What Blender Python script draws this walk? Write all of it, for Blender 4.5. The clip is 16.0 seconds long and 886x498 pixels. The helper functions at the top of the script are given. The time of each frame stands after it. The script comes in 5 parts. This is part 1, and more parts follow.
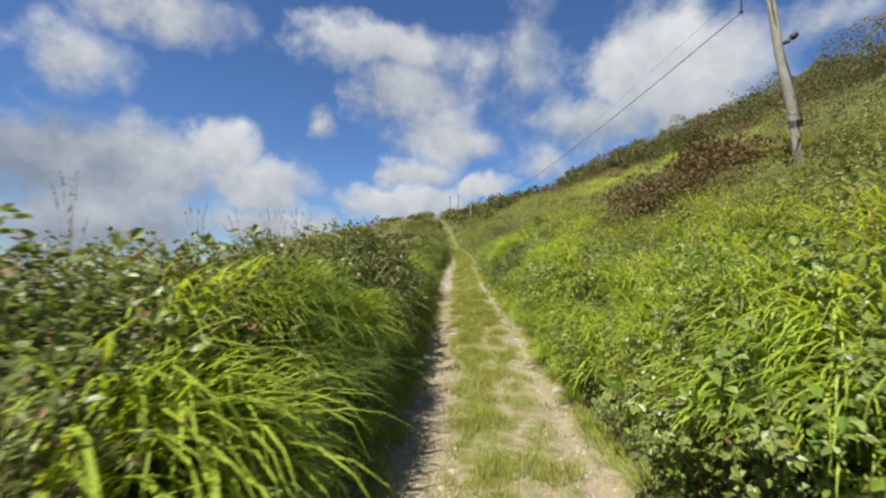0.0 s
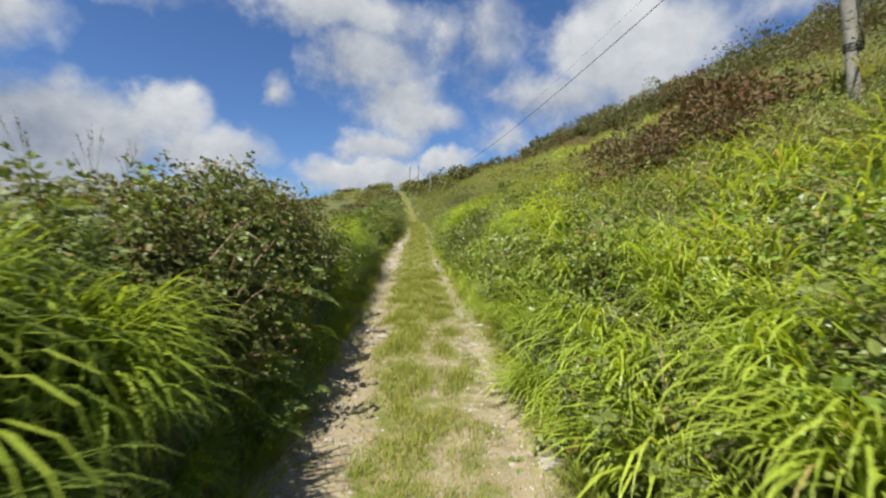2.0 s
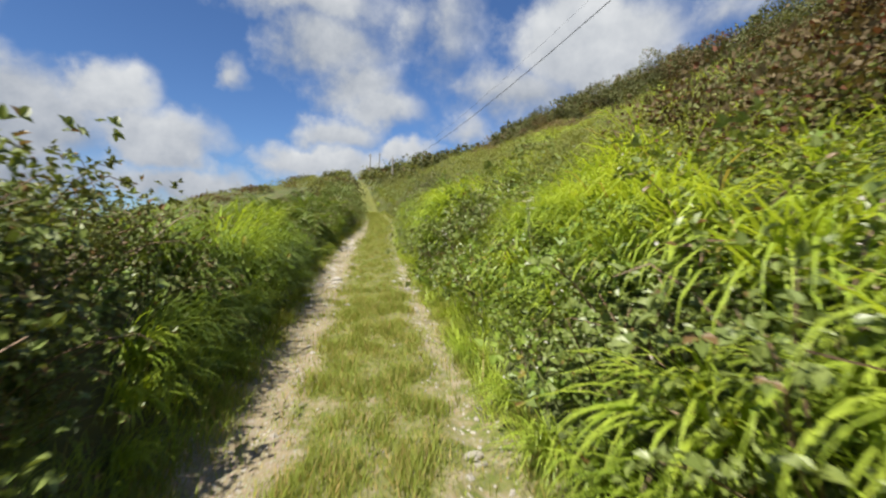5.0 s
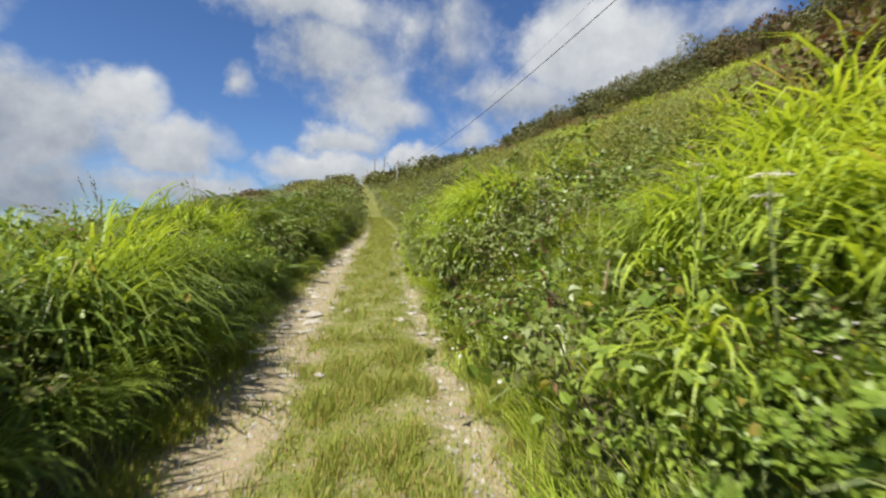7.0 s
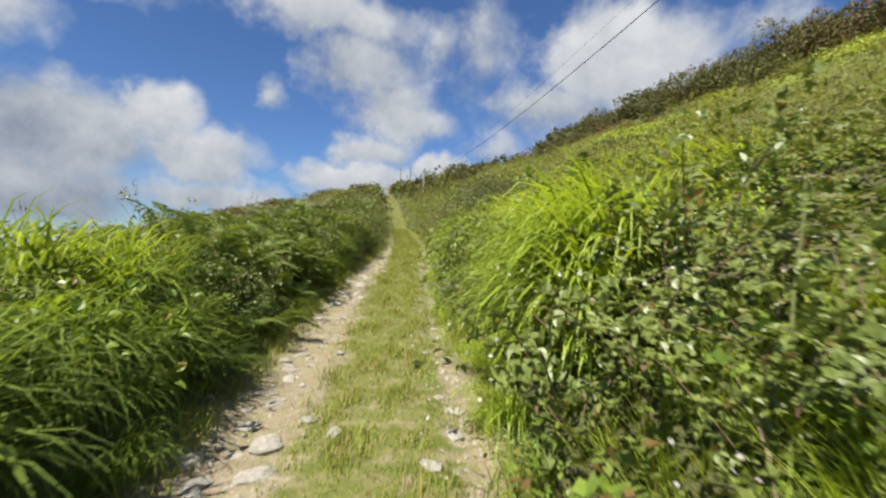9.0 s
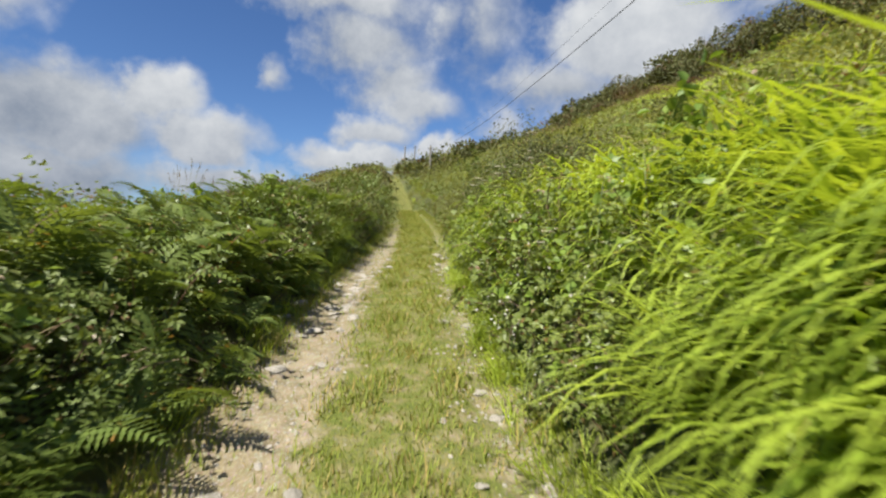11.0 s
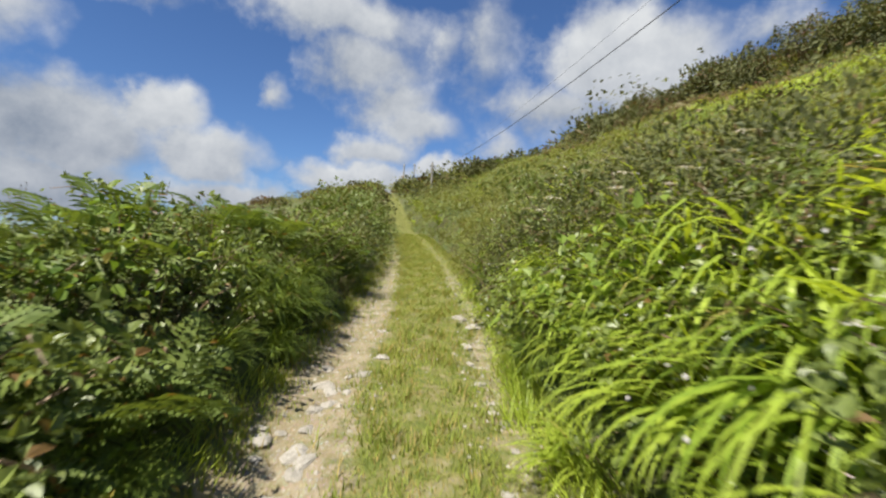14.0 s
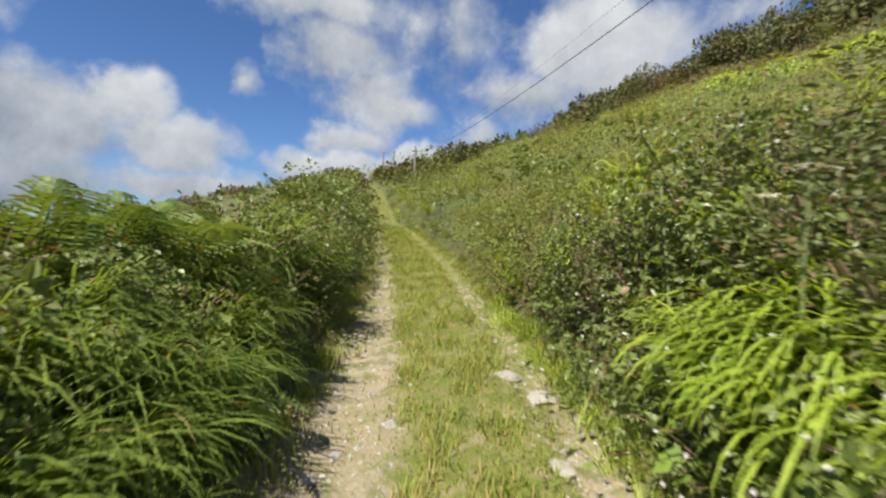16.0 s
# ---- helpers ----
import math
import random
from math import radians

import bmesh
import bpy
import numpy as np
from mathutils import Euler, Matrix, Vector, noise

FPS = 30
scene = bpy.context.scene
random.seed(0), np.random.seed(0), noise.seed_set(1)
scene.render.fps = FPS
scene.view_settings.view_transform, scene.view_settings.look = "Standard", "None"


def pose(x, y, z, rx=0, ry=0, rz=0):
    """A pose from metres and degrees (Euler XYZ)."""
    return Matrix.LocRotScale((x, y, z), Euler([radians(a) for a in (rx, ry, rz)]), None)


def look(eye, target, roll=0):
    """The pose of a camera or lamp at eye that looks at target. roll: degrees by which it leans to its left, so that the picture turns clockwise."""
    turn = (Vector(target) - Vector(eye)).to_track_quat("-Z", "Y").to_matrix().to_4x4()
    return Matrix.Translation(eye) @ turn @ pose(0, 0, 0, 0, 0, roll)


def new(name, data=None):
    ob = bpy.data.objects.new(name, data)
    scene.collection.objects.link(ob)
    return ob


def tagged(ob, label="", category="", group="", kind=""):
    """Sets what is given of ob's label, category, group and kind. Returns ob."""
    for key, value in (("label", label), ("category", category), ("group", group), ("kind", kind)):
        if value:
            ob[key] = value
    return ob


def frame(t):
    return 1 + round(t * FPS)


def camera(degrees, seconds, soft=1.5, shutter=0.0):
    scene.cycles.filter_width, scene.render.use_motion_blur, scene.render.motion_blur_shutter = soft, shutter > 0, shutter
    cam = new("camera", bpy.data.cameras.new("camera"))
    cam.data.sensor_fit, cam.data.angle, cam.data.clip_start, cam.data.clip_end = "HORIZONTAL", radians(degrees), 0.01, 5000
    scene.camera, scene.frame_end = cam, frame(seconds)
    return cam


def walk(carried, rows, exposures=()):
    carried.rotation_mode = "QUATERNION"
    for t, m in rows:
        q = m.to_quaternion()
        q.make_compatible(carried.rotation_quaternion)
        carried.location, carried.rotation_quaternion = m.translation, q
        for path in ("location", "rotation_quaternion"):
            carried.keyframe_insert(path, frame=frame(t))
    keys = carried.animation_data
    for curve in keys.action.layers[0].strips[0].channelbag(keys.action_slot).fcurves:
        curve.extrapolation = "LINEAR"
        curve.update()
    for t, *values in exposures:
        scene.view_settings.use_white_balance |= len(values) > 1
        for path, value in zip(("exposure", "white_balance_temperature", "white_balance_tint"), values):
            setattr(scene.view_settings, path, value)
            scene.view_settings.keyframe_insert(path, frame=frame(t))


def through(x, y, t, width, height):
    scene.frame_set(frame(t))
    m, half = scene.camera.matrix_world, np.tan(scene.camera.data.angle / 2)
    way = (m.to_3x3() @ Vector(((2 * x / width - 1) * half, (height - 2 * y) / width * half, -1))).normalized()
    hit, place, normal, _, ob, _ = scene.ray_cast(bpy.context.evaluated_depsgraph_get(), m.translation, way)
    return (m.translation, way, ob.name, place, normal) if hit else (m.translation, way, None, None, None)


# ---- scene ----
cam = camera(88.7, 16.0, soft=2.3, shutter=0.45)
PATH = [
    (0, (0.243, -0.04, 1.423), (0.226, 1.958, 1.516), 0.6),
    (0.5, (0.369, 0.691, 1.422), (0.405, 2.69, 1.492), 0.3),
    (1, (0.414, 1.496, 1.414), (0.503, 3.493, 1.461), 0.4),
    (1.5, (0.548, 2.265, 1.424), (0.677, 4.26, 1.438), 0.6),
    (2, (0.732, 3.065, 1.398), (0.886, 5.059, 1.379), 0.9),
    (2.5, (0.847, 3.833, 1.405), (1.021, 5.825, 1.358), 1.3),
    (3, (0.902, 4.73, 1.493), (1.092, 6.72, 1.433), 1.2),
    (3.5, (0.893, 5.566, 1.531), (1.118, 7.552, 1.472), 1.2),
    (4, (0.935, 6.368, 1.573), (1.201, 8.35, 1.518), 0.9),
    (4.2, (0.9, 6.695, 1.552), (1.188, 8.673, 1.496), 1.0),
    (6.3, (0.991, 10.002, 1.75), (1.326, 11.974, 1.715), 1.4),
    (6.5, (0.995, 10.294, 1.704), (1.328, 12.266, 1.679), 1.4),
    (7, (1.054, 11.017, 1.715), (1.358, 12.993, 1.689), 1.6),
    (7.5, (1.096, 11.751, 1.865), (1.356, 13.734, 1.837), 1.7),
    (8, (1.103, 12.47, 1.957), (1.325, 14.458, 1.934), 1.6),
    (8.5, (1.183, 13.199, 1.986), (1.378, 15.189, 1.984), 1.7),
    (9, (1.152, 13.909, 2.071), (1.345, 15.9, 2.083), 2.1),
    (9.2, (1.195, 14.159, 2.126), (1.368, 16.151, 2.127), 1.9),
    (11.3, (1.052, 17.175, 2.239), (1.225, 19.166, 2.163), 1.4),
    (11.5, (1.067, 17.421, 2.307), (1.234, 19.412, 2.228), 1.1),
    (12, (1.076, 18.078, 2.371), (1.252, 20.068, 2.282), 0.9),
    (12.5, (1.044, 18.683, 2.449), (1.222, 20.674, 2.371), 1.3),
    (13, (1.042, 19.364, 2.49), (1.217, 21.356, 2.444), 1.8),
    (13.5, (1.033, 20.061, 2.58), (1.203, 22.054, 2.567), 2.1),
    (14, (0.937, 20.78, 2.645), (1.123, 22.772, 2.659), 2.5),
    (14.5, (0.872, 21.536, 2.756), (1.083, 23.524, 2.778), 1.9),
    (15, (0.734, 22.196, 2.796), (0.975, 24.181, 2.805), 1.5),
    (15.5, (0.7, 22.852, 2.8), (0.967, 24.834, 2.785), 1.3),
    (16, (0.649, 23.531, 2.882), (0.926, 25.511, 2.847), 1.6),
]
walk(cam, [(t, look(eye, target, roll)) for t, eye, target, roll in PATH])

# ---- light ----
SUN_AZ, SUN_EL = radians(-138), radians(56)      # from +y towards +x; height above the horizon
sun_dir = Vector((math.sin(SUN_AZ) * math.cos(SUN_EL), math.cos(SUN_AZ) * math.cos(SUN_EL), math.sin(SUN_EL)))
sun_data = bpy.data.lights.new("sun", "SUN")
sun_data.energy, sun_data.angle, sun_data.color = 5.0, radians(0.55), (1.0, 0.94, 0.82)
sun = new("sun", sun_data)
sun.matrix_world = look((0, 0, 60), Vector((0, 0, 60)) - sun_dir)
scene.view_settings.exposure = 1.08


def node(tree, kind, **sets):
    n = tree.nodes.new(kind)
    for k, v in sets.items():
        n.inputs[int(k[1:])].default_value = v
    return n


def math_node(tree, op, a, b=None, c=None):
    n = tree.nodes.new("ShaderNodeMath")
    n.operation = op
    for i, v in enumerate((a, b, c)):
        if v is None:
            continue
        if isinstance(v, (int, float)):
            n.inputs[i].default_value = v
        else:
            tree.links.new(v, n.inputs[i])
    return n.outputs[0]


def vmath(tree, op, a, b):
    n = tree.nodes.new("ShaderNodeVectorMath")
    n.operation = op
    for i, v in enumerate((a, b)):
        if isinstance(v, (tuple, Vector)):
            n.inputs[i].default_value = v
        else:
            tree.links.new(v, n.inputs[i])
    return n.outputs["Value" if op == "DOT_PRODUCT" else "Vector"]


def remap(tree, v, a, b, lo=0.0, hi=1.0, smooth=True):
    n = tree.nodes.new("ShaderNodeMapRange")
    if smooth:
        n.interpolation_type = "SMOOTHSTEP"
    tree.links.new(v, n.inputs[0])
    for i, x in enumerate((a, b, lo, hi)):
        n.inputs[i + 1].default_value = x
    return n.outputs[0]


def noise_out(tree, vec, scale, detail=4.0, rough=0.55, color=False):
    n = tree.nodes.new("ShaderNodeTexNoise")
    n.inputs["Scale"].default_value = scale
    n.inputs["Detail"].default_value = detail
    n.inputs["Roughness"].default_value = rough
    if vec is not None:
        tree.links.new(vec, n.inputs["Vector"])
    return n.outputs["Color" if color else "Fac"]


def mix_color(tree, fac, a, b, blend="MIX"):
    n = tree.nodes.new("ShaderNodeMix")
    n.data_type, n.blend_type = "RGBA", blend
    if isinstance(fac, (int, float)):
        n.inputs[0].default_value = fac
    else:
        tree.links.new(fac, n.inputs[0])
    for i, v in ((6, a), (7, b)):
        if isinstance(v, tuple):
            n.inputs[i].default_value = (*v, 1) if len(v) == 3 else v
        else:
            tree.links.new(v, n.inputs[i])
    return n.outputs[2]


# Clouds: heading and height in degrees, half width, half height, density, greyness.
CLOUDS = [
    (-8.5, 26.2, 11.0, 3.6, 1.1, 0.1), (-5.4, 21.6, 8.0, 4.0, 0.85, 0.3), (-1.5, 18.0, 7.0, 3.6, 0.9, 0.2), (1.2, 15.4, 6.2, 3.0, 1.1, 0.05),
    (-3.5, 12.2, 5.6, 2.7, 1.0, 0.1), (26.5, 22.6, 10.5, 6.8, 1.4, 0.0), (18.4, 17.4, 9.3, 3.6, 0.8, 0.25),
    (29.5, 17.2, 9.0, 5.0, 1.0, 0.3), (-27.0, 13.4, 4.8, 3.6, 1.4, 0.0), (-22.6, 9.8, 6.2, 3.8, 1.3, 0.1),
    (-34.0, 10.5, 9.5, 5.4, 1.3, 0.3), (-41.5, 10.5, 8.0, 5.0, 1.2, 0.6), (-37.0, 4.6, 12.0, 4.6, 1.2, 0.4),
    (-5.4, 8.4, 11.0, 2.6, 1.2, 0.0), (5.0, 10.4, 4.6, 1.9, 1.1, 0.0), (-16.1, 17.4, 1.5, 2.3, 0.6, 0.2),
    (9.5, 25.5, 3.6, 8.0, 0.42, 0.3), (4.0, 24.5, 3.0, 3.0, 0.4, 0.2), (40.5, 23.6, 5.0, 2.2, 0.5, 0.1), (-21.5, 5.2, 9.0, 2.6, 1.1, 0.2),
    (-40.5, 19.5, 4.5, 4.0, 0.8, 0.15), (-33.0, 26.0, 9.0, 3.2, 0.75, 0.25), (12.0, 13.0, 5.0, 2.6, 0.6, 0.1),
]


def build_sky():
    world = bpy.data.worlds.new("sky")
    scene.world = world
    world.use_nodes = True
    t = world.node_tree
    t.nodes.clear()
    sky = t.nodes.new("ShaderNodeTexSky")
    sky.sky_type, sky.sun_disc = "NISHITA", False
    sky.sun_elevation, sky.sun_rotation = SUN_EL, SUN_AZ
    sky.air_density, sky.dust_density, sky.ozone_density = 1.0, 0.0, 4.0
    ray = t.nodes.new("ShaderNodeTexCoord").outputs["Generated"]
    n1 = vmath(t, "SUBTRACT", noise_out(t, ray, 9, 3, 0.55, True), (0.5, 0.5, 0.5))
    n2 = vmath(t, "SUBTRACT", noise_out(t, ray, 30, 4, 0.6, True), (0.5, 0.5, 0.5))
    bent = vmath(t, "ADD", ray, vmath(t, "ADD", vmath(t, "MULTIPLY", n1, (0.12, 0.12, 0.09)), vmath(t, "MULTIPLY", n2, (0.035, 0.035, 0.03))))
    field, weight, grey = None, None, None
    for az, el, rx, ry, dense, dark in CLOUDS:
        a, e = radians(az), radians(el)
        right = Vector((math.cos(a), -math.sin(a), 0)) / math.sin(radians(rx))
        up = Vector((-math.sin(a) * math.sin(e), -math.cos(a) * math.sin(e), math.cos(e))) / math.sin(radians(ry))
        u, v = vmath(t, "DOT_PRODUCT", bent, right), vmath(t, "DOT_PRODUCT", bent, up)
        d = math_node(t, "SQRT", math_node(t, "ADD", math_node(t, "MULTIPLY", u, u), math_node(t, "MULTIPLY", v, v)))
        f = math_node(t, "MULTIPLY", math_node(t, "SUBTRACT", 1.0, d), dense)
        w = math_node(t, "MAXIMUM", f, 0.001)
        # undersides are greyer than tops
        g = math_node(t, "MULTIPLY", w, math_node(t, "MULTIPLY_ADD", v, -0.22, dark))
        field = f if field is None else math_node(t, "SMOOTH_MAX", field, f, 0.15)
        weight = w if weight is None else math_node(t, "ADD", weight, w)
        grey = g if grey is None else math_node(t, "ADD", grey, g)
    # the rest of the sky carries the same broken cloud
    rest = math_node(t, "SUBTRACT", noise_out(t, ray, 2.6, 5, 0.5), 0.5)
    ahead = remap(t, vmath(t, "DOT_PRODUCT", ray, (0.02, 0.93, 0.36)), 0.60, 0.80)
    rest = math_node(t, "SUBTRACT", math_node(t, "MULTIPLY", rest, 2.2), math_node(t, "MULTIPLY", ahead, 3.0))
    field = math_node(t, "MAXIMUM", field, rest)
    detail = math_node(t, "SUBTRACT", noise_out(t, ray, 15, 6, 0.6), 0.5)
    cover = remap(t, math_node(t, "MULTIPLY_ADD", detail, 0.9, field), -0.16, 0.66)
    shade = math_node(t, "DIVIDE", grey, weight)
    shade = math_node(t, "MULTIPLY_ADD", detail, -0.85, shade)
    tone = mix_color(t, remap(t, shade, -0.25, 0.62, smooth=False), (1.06, 1.09, 1.12), (0.36, 0.43, 0.55))
    bg_sky, bg_cloud = node(t, "ShaderNodeBackground"), node(t, "ShaderNodeBackground")
    t.links.new(mix_color(t, 1.0, sky.outputs[0], (0.66, 0.84, 1.10), "MULTIPLY"), bg_sky.inputs[0])
    bg_sky.inputs[1].default_value = SKY_STRENGTH
    t.links.new(tone, bg_cloud.inputs[0])
    bg_cloud.inputs[1].default_value = CLOUD_STRENGTH
    mix = t.nodes.new("ShaderNodeMixShader")
    t.links.new(cover, mix.inputs[0])
    t.links.new(bg_sky.outputs[0], mix.inputs[1])
    t.links.new(bg_cloud.outputs[0], mix.inputs[2])
    out = t.nodes.new("ShaderNodeOutputWorld")
    t.links.new(mix.outputs[0], out.inputs[0])


SKY_STRENGTH, CLOUD_STRENGTH = 0.05, 0.33
build_sky()


# ---- materials ----
def material(name):
    m = bpy.data.materials.new(name)
    m.use_nodes = True
    t = m.node_tree
    t.nodes.clear()
    b = t.nodes.new("ShaderNodeBsdfPrincipled")
    out = t.nodes.new("ShaderNodeOutputMaterial")
    t.links.new(b.outputs[0], out.inputs[0])
    return m, t, b, out


def leaf_material(name, dark, light, old, old_share=0.08, through=0.35, rough=0.5, gloss=0.35):
    """Thin leaves: each leaf its own tint, each plant its own, some withered, light passing through."""
    m, t, b, out = material(name)
    isle = t.nodes.new("ShaderNodeNewGeometry").outputs["Random Per Island"]
    plant = t.nodes.new("ShaderNodeObjectInfo").outputs["Random"]
    place = t.nodes.new("ShaderNodeTexCoord").outputs["Object"]
    spot = noise_out(t, t.nodes.new("ShaderNodeNewGeometry").outputs["Position"], 0.8, 2)
    tint = math_node(t, "MULTIPLY_ADD", isle, 0.5, math_node(t, "MULTIPLY_ADD", plant, 0.25, remap(t, spot, 0.3, 0.7, 0.0, 0.3)))
    col = mix_color(t, tint, dark, light)
    vein = noise_out(t, place, 38, 3, 0.6)
    col = mix_color(t, remap(t, vein, 0.35, 0.7, 0.0, 0.35), col, tuple(c * 0.6 for c in dark))
    spin = math_node(t, "FRACT", math_node(t, "MULTIPLY", isle, 17.31))
    col = mix_color(t, math_node(t, "LESS_THAN", spin, old_share), col, old)
    t.links.new(col, b.inputs["Base Color"])
    b.inputs["Roughness"].default_value = rough
    b.inputs["Specular IOR Level"].default_value = gloss
    tr = t.nodes.new("ShaderNodeBsdfTranslucent")
    warm = mix_color(t, 1.0, col, (1.35, 1.25, 0.55), "MULTIPLY")
    t.links.new(warm, tr.inputs[0])
    mx = t.nodes.new("ShaderNodeMixShader")
    mx.inputs[0].default_value = through
    t.links.new(b.outputs[0], mx.inputs[1])
    t.links.new(tr.outputs[0], mx.inputs[2])
    t.links.new(mx.outputs[0], out.inputs[0])
    return m


def plain_material(name, a, b_col, scale, rough=0.7, metal=0.0, bump=0.3, fine=None):
    m, t, b, out = material(name)
    place = t.nodes.new("ShaderNodeTexCoord").outputs["Object"]
    plant = t.nodes.new("ShaderNodeObjectInfo").outputs["Random"]
    big, small = noise_out(t, place, scale, 5, 0.6), noise_out(t, place, fine or scale * 9, 4, 0.65)
    f = math_node(t, "ADD", math_node(t, "MULTIPLY", big, 0.55), math_node(t, "MULTIPLY", small, 0.45))
    f = math_node(t, "ADD", remap(t, f, 0.32, 0.68), math_node(t, "MULTIPLY_ADD", plant, 0.4, -0.2))
    t.links.new(mix_color(t, f, a, b_col), b.inputs["Base Color"])
    b.inputs["Roughness"].default_value, b.inputs["Metallic"].default_value = rough, metal
    bp = t.nodes.new("ShaderNodeBump")
    bp.inputs["Strength"].default_value, bp.inputs["Distance"].default_value = bump, 0.02
    t.links.new(small, bp.inputs["Height"])
    t.links.new(bp.outputs[0], b.inputs["Normal"])
    return m


def ground_material():
    """Bare stony earth in the wheel tracks, short turf between, dark litter under the plants, mixed by the share of bare ground."""
    m, t, b, out = material("ground")
    place = t.nodes.new("ShaderNodeTexCoord").outputs["Object"]
    at = t.nodes.new("ShaderNodeAttribute")
    at.attribute_name = "bare"
    bare = at.outputs["Fac"]
    lt = t.nodes.new("ShaderNodeAttribute")
    lt.attribute_name = "litter"
    litter = lt.outputs["Fac"]
    n_big, n_mid, n_fine = noise_out(t, place, 0.9, 4), noise_out(t, place, 6.5, 5, 0.62), noise_out(t, place, 60, 4, 0.65)
    earth = mix_color(t, remap(t, n_mid, 0.35, 0.65), (0.150, 0.120, 0.068), (0.238, 0.200, 0.130))
    earth = mix_color(t, remap(t, n_big, 0.4, 0.62), earth, (0.195, 0.16, 0.092))
    grit = t.nodes.new("ShaderNodeTexVoronoi")
    grit.inputs["Scale"].default_value = 34
    t.links.new(place, grit.inputs["Vector"])
    bright = mix_color(t, 0.8, grit.outputs["Color"], (0.32, 0.29, 0.245))
    earth = mix_color(t, remap(t, n_fine, 0.45, 0.7, 0.0, 0.6), earth, bright)
    turf = mix_color(t, remap(t, n_mid, 0.3, 0.7), (0.105, 0.128, 0.026), (0.188, 0.166, 0.055))
    turf = mix_color(t, remap(t, n_fine, 0.4, 0.7), turf, (0.05, 0.072, 0.014))
    wild = mix_color(t, remap(t, n_mid, 0.35, 0.65), (0.045, 0.066, 0.02), (0.095, 0.112, 0.036))
    wild = mix_color(t, remap(t, n_big, 0.42, 0.6), wild, (0.08, 0.078, 0.034))
    edge = math_node(t, "ADD", bare, math_node(t, "MULTIPLY_ADD", n_mid, 1.7, -0.85))
    edge = math_node(t, "ADD", edge, math_node(t, "MULTIPLY_ADD", n_fine, 0.7, -0.35))
    col = mix_color(t, remap(t, edge, 0.16, 0.88), turf, earth)
    col = mix_color(t, litter, col, wild)
    t.links.new(col, b.inputs["Base Color"])
    b.inputs["Roughness"].default_value = 0.93
    b.inputs["Specular IOR Level"].default_value = 0.2
    bp = t.nodes.new("ShaderNodeBump")
    bp.inputs["Strength"].default_value, bp.inputs["Distance"].default_value = 0.7, 0.015
    t.links.new(math_node(t, "ADD", n_fine, math_node(t, "MULTIPLY", grit.outputs["Distance"], 0.6)), bp.inputs["Height"])
    t.links.new(bp.outputs[0], b.inputs["Normal"])
    return m


M_GROUND = ground_material()
M_GRASS = leaf_material("long_grass", (0.198, 0.300, 0.032), (0.428, 0.508, 0.066), (0.342, 0.286, 0.091), 0.03, 0.42, 0.45, 0.4)
M_GRASS_DEEP = leaf_material("long_grass_deep", (0.118, 0.186, 0.034), (0.250, 0.325, 0.060), (0.306, 0.269, 0.091), 0.03, 0.4, 0.45, 0.4)
M_TURF = leaf_material("short_turf", (0.150, 0.204, 0.031), (0.298, 0.330, 0.066), (0.335, 0.265, 0.095), 0.20, 0.35, 0.6, 0.2)
M_BRAMBLE = leaf_material("bramble_leaf", (0.092, 0.134, 0.032), (0.212, 0.252, 0.064), (0.144, 0.087, 0.029), 0.05, 0.25, 0.42, 0.45)
M_BRAMBLE_DULL = leaf_material("bramble_leaf_dull", (0.074, 0.092, 0.027), (0.172, 0.186, 0.055), (0.17, 0.105, 0.05), 0.10, 0.27, 0.5, 0.35)
M_BROAD = leaf_material("broad_leaf", (0.095, 0.170, 0.027), (0.253, 0.326, 0.050), (0.224, 0.191, 0.039), 0.025, 0.36, 0.45, 0.4)
M_FERN = leaf_material("fern_leaf", (0.094, 0.148, 0.033), (0.194, 0.245, 0.057), (0.234, 0.148, 0.039), 0.012, 0.36, 0.5, 0.3)
M_SCRUB = leaf_material("scrub_leaf", (0.060, 0.072, 0.027), (0.142, 0.145, 0.052), (0.125, 0.085, 0.04), 0.07, 0.18, 0.6, 0.25)
M_RUST = leaf_material("rusty_leaf", (0.086, 0.064, 0.034), (0.168, 0.124, 0.062), (0.14, 0.060, 0.038), 0.12, 0.22, 0.65, 0.2)
M_SLOPE = leaf_material("slope_leaf", (0.140, 0.164, 0.042), (0.250, 0.257, 0.072), (0.188, 0.139, 0.06), 0.04, 0.38, 0.55, 0.25)
M_PETAL = leaf_material("white_petal", (0.42, 0.40, 0.38), (0.56, 0.54, 0.52), (0.55, 0.42, 0.45), 0.10, 0.25, 0.6, 0.2)
M_STEM = plain_material("stem", (0.10, 0.08, 0.04), (0.17, 0.10, 0.06), 9, 0.6)
M_STEM_GREEN = plain_material("green_stem", (0.10, 0.14, 0.04), (0.19, 0.20, 0.07), 9, 0.6)
M_SEED = plain_material("seed_head", (0.26, 0.20, 0.11), (0.16, 0.12, 0.07), 20, 0.8)
M_STONE = plain_material("pale_stone", (0.22, 0.20, 0.165), (0.41, 0.385, 0.345), 7, 0.88, 0, 0.6, 55)
M_POLE = plain_material("weathered_pole", (0.115, 0.108, 0.092), (0.25, 0.238, 0.21), 3, 0.85, 0, 0.6, 30)
M_DARK = plain_material("dark_iron", (0.015, 0.015, 0.017), (0.04, 0.038, 0.036), 12, 0.55, 0.2)
M_CABLE = plain_material("cable", (0.02, 0.02, 0.022), (0.045, 0.045, 0.048), 12, 0.6)


# ---- the lie of the land ----
def table(*pairs):
    a = np.array(pairs, float)
    return lambda y: np.interp(y, a[:, 0], a[:, 1])


